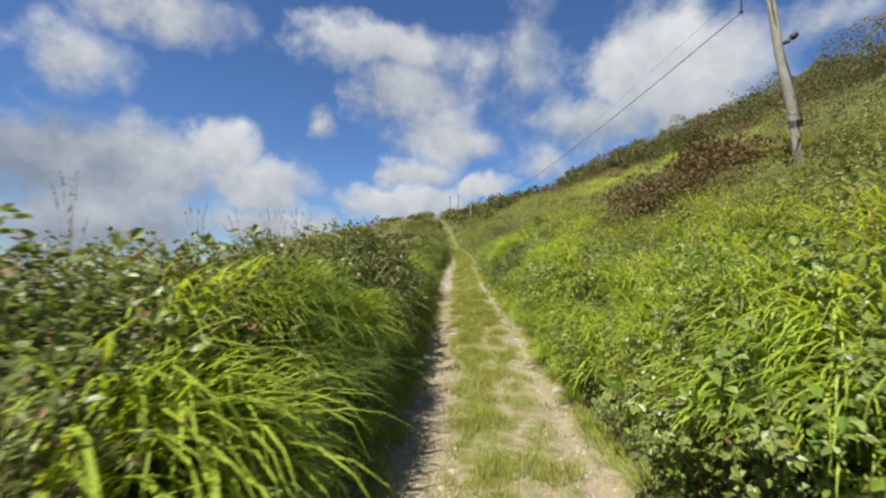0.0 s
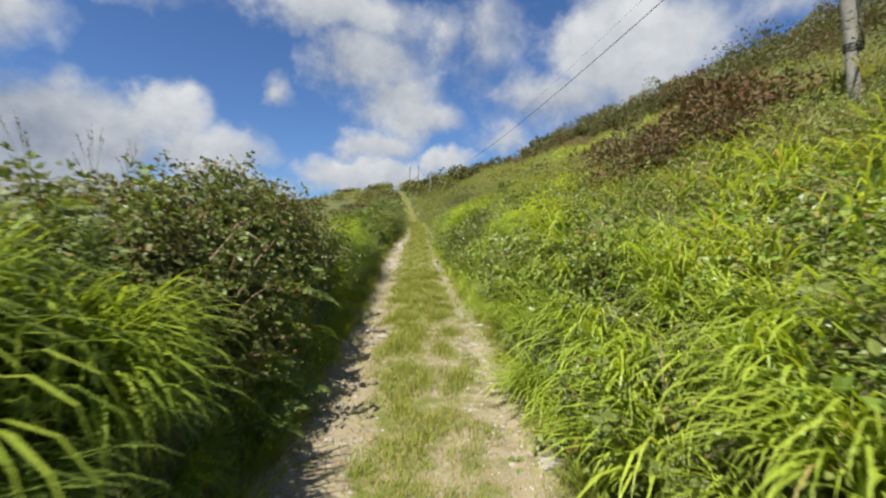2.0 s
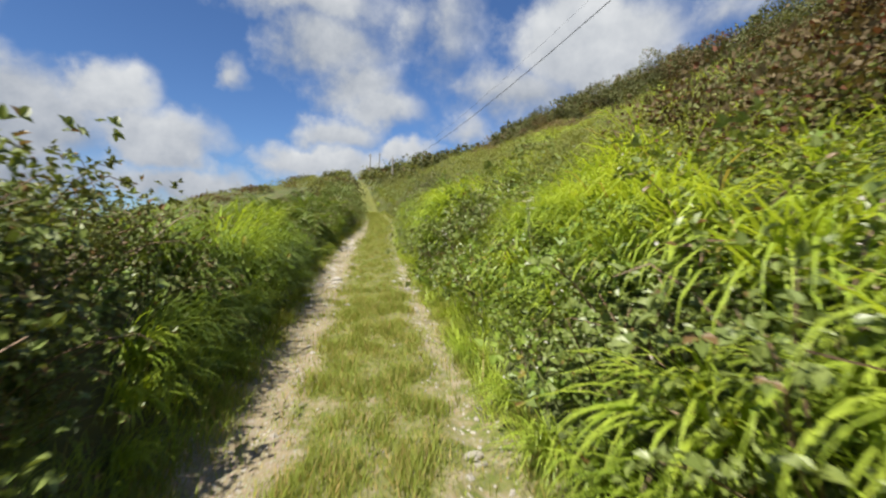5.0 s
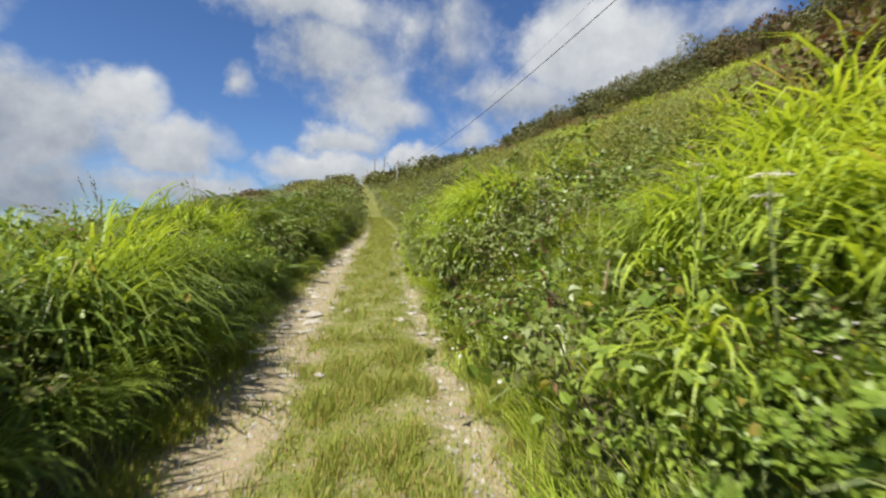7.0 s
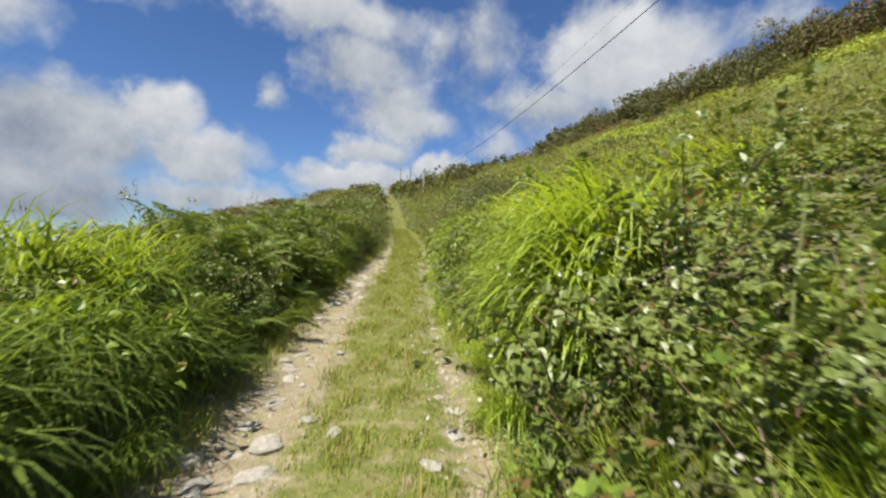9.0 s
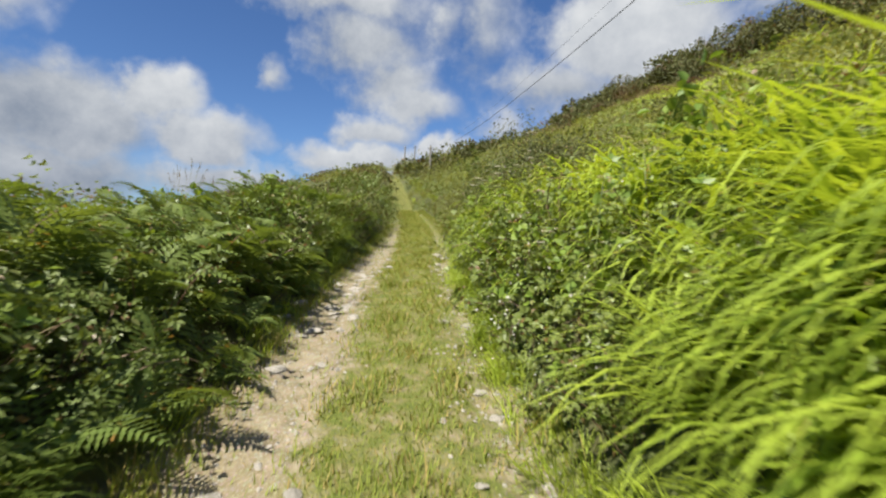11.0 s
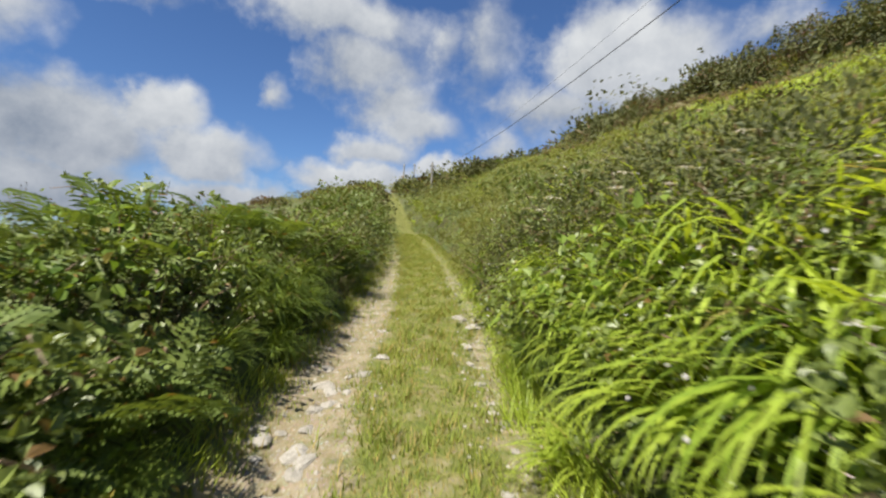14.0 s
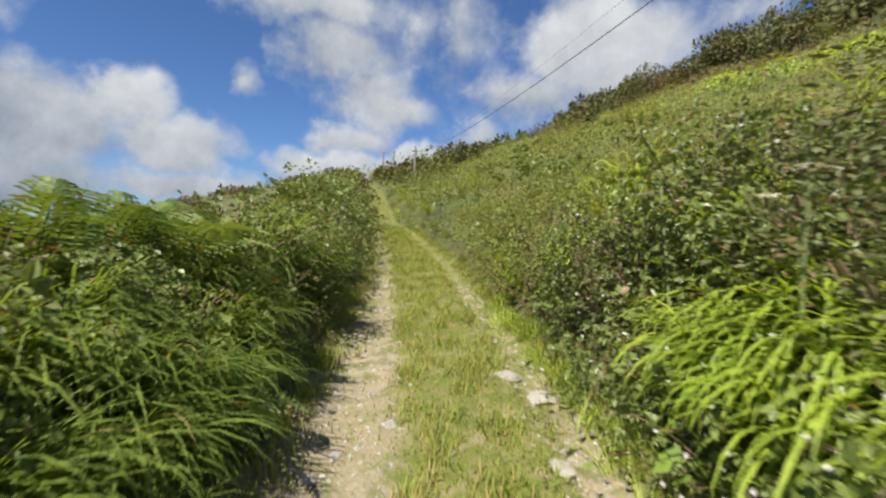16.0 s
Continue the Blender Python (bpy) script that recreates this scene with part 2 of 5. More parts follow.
track_z = table((-900, -20), (-30, -1.5), (-2, -0.44), (0, -0.42), (3.6, -0.36), (6, -0.27), (8, -0.08), (10, 0.1), (13, 0.33), (17, 0.75), (22, 1.2),
                (27, 1.62), (32, 2.1), (42, 3.15), (52, 3.9), (60, 5.4), (70, 7.4), (80, 9.2), (112, 14.0), (124, 14.4), (160, 12), (300, 0), (900, -25))
track_x = table((-900, 0.6), (0, 0.72), (8, 0.9), (16, 0.98), (24, 1.1), (28, 1.35), (34, 1.45), (42, 1.2), (52, 0.75), (70, -0.2), (112, -2.4), (300, -10), (900, -20))
left_x = table((-900, -0.5), (0, -0.5), (5, -0.42), (10, -0.3), (16, -0.26), (22, -0.2), (26, -0.08), (29, 0.2), (34, 0.4), (42, 0.2), (52, -0.3), (70, -1.3), (112, -3.5), (900, -21))
right_x = table((-900, 1.7), (0, 1.72), (5, 1.84), (10, 2.02), (16, 1.93), (20, 1.95), (24, 2.0), (28, 2.33), (34, 2.45), (42, 2.25), (52, 1.8), (70, 0.9), (112, -1.3), (900, -19))
hedge_top = table((-900, 1.9), (-2, 2.15), (3, 2.2), (5, 2.22), (7, 2.27), (8.5, 2.5), (9.6, 2.38), (10.6, 2.1), (11.6, 1.95), (12.6, 1.67), (13.6, 1.47), (16, 1.42), (20, 1.53), (24, 1.56), (28, 1.52), (33, 1.4), (38, 1.7), (44, 2.0), (60, 2.2), (80, 2.0), (120, 1.2), (200, 0.8))
bank_share = table((-900, 1), (50, 1), (60, 0.93), (75, 0.66), (90, 0.44), (112, 0.16), (140, 0.1), (900, 0.1))
left_rise = table((0, 0), (0.12, 0.05), (0.45, 0.5), (0.85, 0.9), (1.3, 1), (2.6, 1), (4, 0.7), (7, 0.0), (16, -2.4), (30, -6), (60, -14), (120, -28), (900, -90))
right_rise = table((0, 0), (0.18, 0.14), (0.5, 0.6), (1.1, 1.2), (2.2, 1.72), (3.6, 2.3), (5.7, 3.4), (10, 5.75), (14, 7.7), (17, 8.85), (19, 9.2), (26, 9.7), (60, 11), (900, 5))
far_drop = table((-900, 1), (60, 1), (95, 0.85), (900, 0.85))
lag = table((-900, 0.7), (2.5, 0.7), (4.0, 0.92), (6.6, 1.0), (9.8, 1.0), (11, 1.1), (14, 0.95), (18, 0.8), (23, 0.82), (26, 1.1), (900, 1.15))
rng = np.random.default_rng(4)
WAVES = [(rng.uniform(0, 6.28), rng.uniform(0, 6.28), rng.uniform(0.7, 1.4)) for _ in range(10)]


def waves(x, y, size):
    """Smooth unevenness between about -1 and 1 with humps of the given size in metres."""
    return sum(np.sin((x * math.cos(a) + y * math.sin(a)) * 6.28 / (size * k) + p) for a, p, k in WAVES) / 4.0


def ground_z(x, y):
    x, y = np.asarray(x, float), np.asarray(y, float)
    c, lo, hi = track_x(y), left_x(y), right_x(y)
    s_left, s_right = np.maximum(lo - x, 0), np.maximum(x - hi, 0)
    rise = left_rise(s_left - (1 - lag(y)) * np.minimum(s_left, 1.6))
    z = track_z(y) + np.where(rise > 0, rise * np.maximum(hedge_top(y) - 0.72, 0.2), rise * far_drop(y))
    z = z + right_rise(s_right) * bank_share(y)
    inside = (s_left + s_right) < 0.01
    rut = np.exp(-((x - (lo + c - 0.45) / 2) / 0.24) ** 2) + np.exp(-((x - (hi + c + 0.45) / 2 + 0.03) / 0.16) ** 2)
    z = z - 0.045 * rut + 0.012 * waves(x, y, 0.55) + 0.006 * waves(y, x, 0.17) * inside
    wild = np.clip((s_left + s_right) / 1.5, 0, 1)
    return z + wild * (0.10 * waves(x, y, 2.3) + 0.18 * np.clip((s_left + s_right - 2) / 8, 0, 1) * waves(x, y, 7))


def height(x, y):
    return float(ground_z(x, y))


def build_ground():
    xs = np.concatenate([-np.geomspace(900, 9, 22), np.arange(-8, -1.2, 0.25), np.arange(-1.2, 3.2, 0.065), np.arange(3.2, 9, 0.25), np.arange(9, 40, 0.9), np.geomspace(41, 900, 18)])
    ys = np.concatenate([-np.geomspace(900, 7, 16), np.arange(-6, 32, 0.15), np.arange(32, 60, 0.35), np.arange(60, 140, 1.6), np.geomspace(141, 900, 18)])
    gx, gy = np.meshgrid(xs, ys)
    gz = ground_z(gx, gy)
    n, m = gx.shape
    i = np.arange(n * m).reshape(n, m)
    quads = np.stack([i[:-1, :-1], i[:-1, 1:], i[1:, 1:], i[1:, :-1]], -1).reshape(-1, 4)
    me = bpy.data.meshes.new("ground")
    me.from_pydata(np.stack([gx, gy, gz], -1).reshape(-1, 3).tolist(), [], quads.tolist())
    c, lo, hi = track_x(gy), left_x(gy), right_x(gy)
    u = gx - c
    left_rut = np.clip((-0.44 - u + 0.07 * waves(gx, gy, 0.8) + 0.05 * waves(gy, gx, 0.33)) / 0.3 + 0.5, 0, 1)
    wear = 0.62 + 0.3 * waves(gx * 0.3, gy, 3.1) + 0.2 * (gy < 9)
    right_rut = np.exp(-((gx - (hi + c + 0.5) / 2) / 0.22) ** 4) * np.clip(wear, 0.35, 1)
    # the sandy strip beside the turf fades out up the track
    sand = np.clip((u + 0.02) / 0.12, 0, 1) * np.clip((12.5 - gy) / 3, 0, 1) * (0.62 + 0.16 * waves(gx, gy, 0.7))
    bare = np.maximum(np.maximum(np.where(u < 0, left_rut, right_rut), sand), np.where(gy < 12, 0.40, 0.30))
    bare = bare * np.clip(1.3 - gy / 48, 0.2, 1)
    litter = np.clip(np.maximum(lo - gx, gx - hi) / 0.16 + 0.35, 0, 1)
    field = np.clip((np.maximum(lo - gx - 3.4, gx - hi - 21)) / 1.5, 0, 1) * np.clip((50 - gy) / 8, 0, 1)
    litter, bare = litter * (1 - field), bare * (1 - field)
    for name, values in (("bare", bare), ("litter", litter)):
        me.attributes.new(name, "FLOAT", "POINT").data.foreach_set("value", values.ravel().astype(np.float32))
    me.polygons.foreach_set("use_smooth", np.ones(len(me.polygons), bool))
    me.materials.append(M_GROUND)
    tagged(new("ground", me), "stony double-rut farm track with turf between banks of wild hillside", "ground", kind="structure")


build_ground()


# ---- mesh building ----
class Shape:
    """Collects the faces of one mesh."""
    def __init__(self):
        self.v, self.f = [], []

    def add(self, verts, faces):
        k = len(self.v)
        self.v += [tuple(p) for p in verts]
        self.f += [tuple(k + i for i in f) for f in faces]

    def mesh(self, name, mat, smooth=False):
        me = bpy.data.meshes.new(name)
        me.from_pydata(self.v, [], self.f)
        if smooth:
            me.polygons.foreach_set("use_smooth", np.ones(len(me.polygons), bool))
        me.materials.append(mat)
        return me


def blade(sh, root, heading, length, width, lean, droop, steps=6, keel=0.25):
    """A long grass blade that rises, arches over and hangs."""
    side = Vector((-math.sin(heading), math.cos(heading), 0))
    out = Vector((math.cos(heading), math.sin(heading), 0))
    p, angle = Vector(root), lean
    verts, faces = [], []
    for k in range(steps + 1):
        f = k / steps
        w = width * (0.55 + 1.3 * f if f < 0.35 else 1.0 - ((f - 0.35) / 0.65) ** 1.7) * 0.5
        up = Vector((0, 0, 1)) * math.cos(angle) + out * math.sin(angle)
        if k == steps:
            verts.append(p.copy())
        else:
            verts += [p - side * w, p + side * w]
        p = p + up * (length / steps)
        angle += droop / steps * (0.4 + 1.4 * f)
    for k in range(steps - 1):
        a = 2 * k
        faces.append((a, a + 1, a + 3, a + 2))
    a = 2 * (steps - 1)
    faces.append((a, a + 1, a + 2))
    sh.add(verts, faces)


def leaf(sh, base, way, normal, length, width, fold=0.25, curl=0.15):
    """A pointed leaf folded along its midrib."""
    way, normal = way.normalized(), (normal - way * normal.dot(way)).normalized()
    side = way.cross(normal)
    up = normal * width * fold
    tip = base + way * length - normal * length * curl
    a, b = (base + way * length * 0.30 + side * width * 0.48 * k + up for k in (1, -1))
    c, d = (base + way * length * 0.68 + side * width * 0.36 * k + up * 0.6 for k in (1, -1))
    sh.add([base, tip, a, b, c, d], [(0, 1, 4, 2), (0, 3, 5, 1)])


def spike(sh, base, way, normal, length, width):
    """A short folded sprig of two faces."""
    side = way.cross(normal).normalized() * width * 0.5
    mid = base + way * length * 0.4
    sh.add([base, base + way * length, mid + side, mid - side + normal * width * 0.2], [(0, 1, 2), (0, 3, 1)])


def tube(sh, points, radii, sides=5):
    rings = []
    for i, p in enumerate(points):
        p = Vector(p)
        ahead = (Vector(points[min(i + 1, len(points) - 1)]) - Vector(points[max(i - 1, 0)])).normalized()
        a = ahead.orthogonal().normalized()
        b = ahead.cross(a)
        rings.append([p + (a * math.cos(6.2832 * k / sides) + b * math.sin(6.2832 * k / sides)) * radii[i] for k in range(sides)])
    faces = []
    for i in range(len(points) - 1):
        for k in range(sides):
            j = (k + 1) % sides
            faces.append((i * sides + k, i * sides + j, (i + 1) * sides + j, (i + 1) * sides + k))
    faces.append(tuple(range(sides))[::-1])
    faces.append(tuple((len(points) - 1) * sides + k for k in range(sides)))
    sh.add([v for r in rings for v in r], faces)


def part(name, mesh, parent, label="", kind=""):
    ob = new(name, mesh)
    ob.parent = parent
    return tagged(ob, label, kind=kind)


rnd = random.Random(11)


def rv(a=1.0):
    return Vector((rnd.uniform(-a, a), rnd.uniform(-a, a), rnd.uniform(-a, a)))


# ---- plants, each kind built a few times and then copied ----
STORE = (0, -400, -60)      # where the first of each kind would stand; it is moved to its place when used


def make_tussock(mat, blades, size, width, wind=0.5, droop=1.9, steps=6):
    """A tuft of arching blades: a thick heart and a few long single ones."""
    sh, single = Shape(), []
    for k in range(blades):
        a = rnd.uniform(0, 6.2832)
        # most blades blow towards +x of the plant
        a = math.atan2(math.sin(a), math.cos(a) + wind * rnd.uniform(0.4, 2.2))
        r = 0.16 * math.sqrt(rnd.random())
        q = rnd.uniform(0, 6.2832)
        lone = k < 6
        if lone:
            sh_lone = Shape()
        blade(sh_lone if lone else sh, (r * math.cos(q), r * math.sin(q), -0.05), a + rnd.uniform(-0.3, 0.3), size * (rnd.uniform(0.95, 1.15) if lone else rnd.uniform(0.6, 1.12)), width * rnd.uniform(0.6, 1.25),
              rnd.uniform(0.2, 0.95), droop * rnd.uniform(0.65, 1.25), steps)
        if lone:
            single.append(sh_lone.mesh("blade", mat))
    return sh.mesh("tuft", mat), single


def make_bramble(leaf_mat, stem_mat, stems, leaflets, leaf_len, spread, rise, flowers=0, three=True, coarse=False):
    """A low mound of arching canes with leaves in threes. Returns the foliage, the canes and the blossoms' places."""
    fol, canes, spots = Shape(), [], []
    for k in range(stems):
        a = 6.2832 * (k + rnd.random()) / stems
        reach, top = spread * rnd.uniform(0.45, 1.1), rise * rnd.uniform(0.65, 1.15)
        pts = []
        for i in range(5):
            f = i / 4
            pts.append((reach * f ** 0.9 * math.cos(a + 0.3 * f), reach * f ** 0.9 * math.sin(a + 0.3 * f), top * math.sin(min(f * 1.9, 2.2)) - 0.05))
        if k % 2 == 0:
            st = Shape()
            tube(st, pts, [0.007, 0.006, 0.005, 0.004, 0.002], 3)
            canes.append(st.mesh("cane", stem_mat))
        for j in range(leaflets):
            f = 0.18 + 0.82 * (j + rnd.random()) / leaflets
            i = min(int(f * 4), 3)
            p = Vector(pts[i]).lerp(Vector(pts[i + 1]), f * 4 - i) + rv(0.06)
            out = Vector((p.x, p.y, 0.0)) * 0.6 + rv(0.8) + Vector((0, 0, 0.35))
            out.normalize()
            up = (Vector((0, 0, 1)) + rv(0.55) + Vector((p.x, p.y, 0)) * 0.5).normalized()
            stalk = p + out * leaf_len * 0.7
            size = leaf_len * rnd.uniform(0.65, 1.25)
            if coarse:
                side = out.cross(up).normalized()
                for w in (out, out * 0.4 + side, out * 0.4 - side):
                    spike(fol, stalk, w, up, size, size * 0.8)
                continue
            leaf(fol, stalk, out, up, size, size * 0.72)
            if three:
                side = out.cross(up).normalized()
                for s in (-1, 1):
                    leaf(fol, stalk, out * 0.45 + side * s, up, size * 0.82, size * 0.6)
    for _ in range(flowers):
        a, f = rnd.uniform(0, 6.2832), rnd.uniform(0.2, 0.95)
        spots.append(Vector((spread * f * math.cos(a), spread * f * math.sin(a), rise * (1.08 - 0.55 * f * f))))
    return fol.mesh("foliage", leaf_mat), canes, spots


def make_blossom():
    """A loose spray of small five-petalled flowers."""
    fl = Shape()
    for _ in range(rnd.randint(5, 9)):
        q = rv(0.1)
        up = (Vector((0, 0, 1)) + rv(0.7)).normalized()
        e = up.orthogonal().normalized()
        g = up.cross(e)
        for n in range(5):
            w = e * math.cos(n * 1.2566) + g * math.sin(n * 1.2566)
            spike(fl, q, w + up * 0.25, up, 0.011, 0.009)
    return fl.mesh("blossom", M_PETAL)


BLOSSOMS = [make_blossom() for _ in range(5)]


def make_frond(length):
    """One bracken frond along +x, arching, with toothed side leaflets."""
    sh = Shape()
    st = sh
    n = 18
    pts = [Vector((length * (f := k / n) * (1 - 0.18 * f), 0, length * (0.75 * f - 0.72 * f * f) + 0.0)) for k in range(n + 1)]
    tube(st, [pts[i] for i in range(0, n + 1, 9)], [0.006, 0.004, 0.001], 3)
    for k in range(2, n + 1):
        f = k / n
        w = length * 0.30 * (1.0 - f) ** 0.75 * min(1.0, f * 4.0) + 0.012
        for s in (-1, 1):
            p = pts[k] if s > 0 else pts[k].lerp(pts[k - 1], 0.4)
            way = Vector((0.45, s, -0.12 + rnd.uniform(-0.12, 0.12))).normalized()
            across = Vector((1, 0, 0.1))
            # toothed leaflet: a row of small lobes on both sides of its rib
            teeth = 3 if w > 0.07 else 2
            h = max(length / n * 0.5, 0.012)
            verts, faces = [p], []
            for i in range(teeth):
                g0, g1 = max(i - 0.35, 0) / teeth, (i + 0.55) / teeth
                taper = 1 - 0.8 * (i / teeth)
                b = len(verts)
                verts += [p + way * w * g0, p + way * w * g1 + across * h * taper, p + way * w * g1 - across * h * taper, p + way * w * (i + 1.15) / teeth - Vector((0, 0, w * 0.1 * g1))]
                faces += [(b, b + 3, b + 1), (b, b + 2, b + 3)]
            sh.add(verts, faces)
    return sh.mesh("frond", M_FERN)


def make_scrub(leaf_mat, count, spread, rise, leaf_len, broad=0.38):
    """A rounded, uneven bush of short spiky twigs (gorse, heather)."""
    fol, st = Shape(), Shape()
    lumps = [(Vector((rnd.uniform(-0.5, 0.5) * spread, rnd.uniform(-0.5, 0.5) * spread, rise * rnd.uniform(0.35, 0.7))), spread * rnd.uniform(0.35, 0.6)) for _ in range(6)]
    for _ in range(count):
        c, r = rnd.choice(lumps)
        d = rv(1)
        d.z = abs(d.z) * 1.1 - 0.25
        d.normalize()
        p = c + d * r * rnd.uniform(0.72, 1.0)
        spike(fol, p, (d + rv(0.6)).normalized(), rv(1) + Vector((0, 0, 0.5)), leaf_len * rnd.uniform(0.6, 1.3), leaf_len * broad)
    for c, r in lumps:
        tube(st, [(c.x * 0.2, c.y * 0.2, -0.1), (c.x * 0.6, c.y * 0.6, c.z * 0.5), tuple(c)], [0.03, 0.02, 0.008], 5)
    return fol.mesh("foliage", leaf_mat), st.mesh("stems", M_STEM)


def plant(name, parts, label, category, group):
    root = new(name)
    root.empty_display_size = 0.1
    for nm, me, lab in parts:
        if me:
            part(nm, me, root, lab, "stuff")
    return tagged(root, label, category, group)


class Crowd:
    """Gathers plants beyond counting into one mesh for each material."""
    def __init__(self):
        self.bits = {}

    def add(self, mesh, m):
        key = mesh.materials[0].name
        co = np.empty(len(mesh.vertices) * 3, np.float32)
        mesh.vertices.foreach_get("co", co)
        loops, start = np.empty(len(mesh.loops), np.int32), np.empty(len(mesh.polygons), np.int32)
        mesh.loops.foreach_get("vertex_index", loops)
        mesh.polygons.foreach_get("loop_start", start)
        a = np.array(m)
        self.bits.setdefault(key, []).append((co.reshape(-1, 3) @ a[:3, :3].T + a[:3, 3], loops, start))

    def build(self):
        for key, bits in self.bits.items():
            nv = np.cumsum([0] + [len(b[0]) for b in bits])
            nl = np.cumsum([0] + [len(b[1]) for b in bits])
            me = bpy.data.meshes.new(key)
            me.vertices.add(int(nv[-1])), me.loops.add(int(nl[-1])), me.polygons.add(sum(len(b[2]) for b in bits))
            me.vertices.foreach_set("co", np.concatenate([b[0] for b in bits]).ravel().astype(np.float32))
            me.loops.foreach_set("vertex_index", np.concatenate([b[1] + nv[i] for i, b in enumerate(bits)]).astype(np.int32))
            me.polygons.foreach_set("loop_start", np.concatenate([b[2] + nl[i] for i, b in enumerate(bits)]).astype(np.int32))
            me.update(calc_edges=True)
            me.materials.append(bpy.data.materials[key])
            name, label, cat = CROWDS.get(key, ("undergrowth", "tangled wild undergrowth on the banks", "plants"))
            tagged(new(name, me), label, cat, kind="stuff")


CROWDS = {
    "long_grass": ("bank_grass", "bright long grass covering the upper bank", "grass"),
    "long_grass_deep": ("hedge_grass", "mid-green long grass along the hedge top", "grass"),
    "bramble_leaf": ("bank_bramble", "dark green brambles spread over the bank", "bramble"),
    "bramble_leaf_dull": ("hedge_bramble", "dull olive-brown brambles along the hedge top", "bramble"),
    "broad_leaf": ("bank_weeds", "broad-leaved green weeds among the grass", "plants"),
    "fern_leaf": ("bracken", "green bracken covering the hedge and bank", "fern"),
    "scrub_leaf": ("hillside_gorse", "dark gorse along the crest of the hill", "scrub"),
    "rusty_leaf": ("hillside_heather", "rusty brown heather patches on the hillside", "heather"),
    "slope_leaf": ("hillside_scrub", "pale green low scrub and grass on the hillside", "scrub"),
    "white_petal": ("blossom", "white blossoms scattered over the bank", "flowers"),
    "stem": ("twigs", "brown canes and twigs in the undergrowth", "twigs"),
    "green_stem": ("stalks", "green stalks in the undergrowth", "stalks"),
}
CROWD = Crowd()


class Kind:
    """A kind of plant with its variants; put() stands one more of it on the ground, by itself or in the crowd."""
    def __init__(self, variants):
        self.variants, self.used, self.far = variants, [False] * len(variants), None
        self.remote = None

    def put(self, x, y, scale, turn=None, sink=0.0, tilt=(0, 0), flat=1.0, single=False, fine=False):
        k = rnd.randrange(len(self.variants))
        ob = self.variants[k]
        m = pose(x, y, height(x, y) - sink, tilt[0], tilt[1], rnd.uniform(0, 360) if turn is None else turn) @ Matrix.Diagonal((scale, scale, scale * flat, 1))
        if not single and self.far and not fine:
            stock = self.remote if self.remote and y > 52 else self.far
            far = stock[k % len(stock)]
            CROWD.add(far[0], m)
            for p in far[2]:
                CROWD.add(rnd.choice(BLOSSOMS), m @ Matrix.Translation(p))
            return
        if not single and self.used[k]:
            for o in [ob] + PARTS[ob]:
                if o.data and o.data.materials[0] not in (M_STEM, M_STEM_GREEN):
                    CROWD.add(o.data, m if o is ob else m @ o.matrix_basis)
            return
        if self.used[k]:
            ob = copy_one(ob)
        self.used[k] = True
        ob.matrix_basis = m


def copy_one(ob):
    """As copy_thing(), for roots with one level of parts, from a list kept beforehand."""
    twin = ob.copy()
    scene.collection.objects.link(twin)
    for c in PARTS[ob]:
        d = c.copy()
        scene.collection.objects.link(d)
        d.parent = twin
    return twin


PARTS = {}
KINDS = []


def kind(*roots):
    for r in roots:
        PARTS[r] = list(r.children)
    KINDS.append(Kind(list(roots)))
    return KINDS[-1]


def tussock_thing(meshes, label, group):
    root = new("grass_tussock")
    part("tuft", meshes[0], root, "", "stuff")
    for me in meshes[1]:
        part("blade", me, root)
    return tagged(root, label, "grass", group)


TUSSOCK = kind(*[tussock_thing(make_tussock(M_GRASS, 92, 1.0, 0.023, 1.0, 2.5, 6), "bright yellow-green tussock of long arching grass on the bank", "tussocks of long grass") for _ in range(4)])
TUSSOCK_DEEP = kind(*[tussock_thing(make_tussock(M_GRASS_DEEP, 110, 1.0, 0.019, 1.3, 2.4), "mid-green tussock of long windblown grass beside the track", "tussocks of long grass") for _ in range(4)])
REED = kind(*[tussock_thing(make_tussock(M_GRASS, 66, 1.0, 0.034, 1.0, 2.7, 8), "tuft of broad drooping bright green grass leaves on the bank", "tufts of broad grass") for _ in range(3)])
TUFT = kind(*[tussock_thing(make_tussock(M_GRASS, 60, 0.38, 0.007, 0.4, 1.2), "small tuft of fine bright verge grass", "tufts of verge grass") for _ in range(3)])
for thick, mat, n, size, w, steps in ((TUSSOCK, M_GRASS, 60, 1.0, 0.028, 4), (TUSSOCK_DEEP, M_GRASS_DEEP, 70, 1.0, 0.023, 4), (TUFT, M_GRASS, 46, 0.38, 0.008, 3)):
    thick.far = [(make_tussock(mat, n, size, w, 1.0, 2.4 if size > 0.5 else 1.3, steps)[0], (), ()) for _ in range(4)]
SLOPE_GRASS = kind(*[tussock_thing(make_tussock(M_SLOPE, 60, 0.7, 0.016, 0.8, 1.8, 4), "pale green tussock of rough grass on the hillside", "grass on the hillside") for _ in range(3)])


def leafy_thing(name, made, label, category, group):
    foliage, canes, spots = made
    root = new(name)
    part("foliage", foliage, root, "", "stuff")
    for me in canes:
        part("cane", me, root)
    for p in spots:
        part("blossom", rnd.choice(BLOSSOMS), root, "spray of small white flowers").location = p
    return tagged(root, label, category, group)


def bramble_thing(args, label, flowers=0):
    return leafy_thing("bramble_bush", make_bramble(*args, flowers=flowers), label, "bush", "brambles")


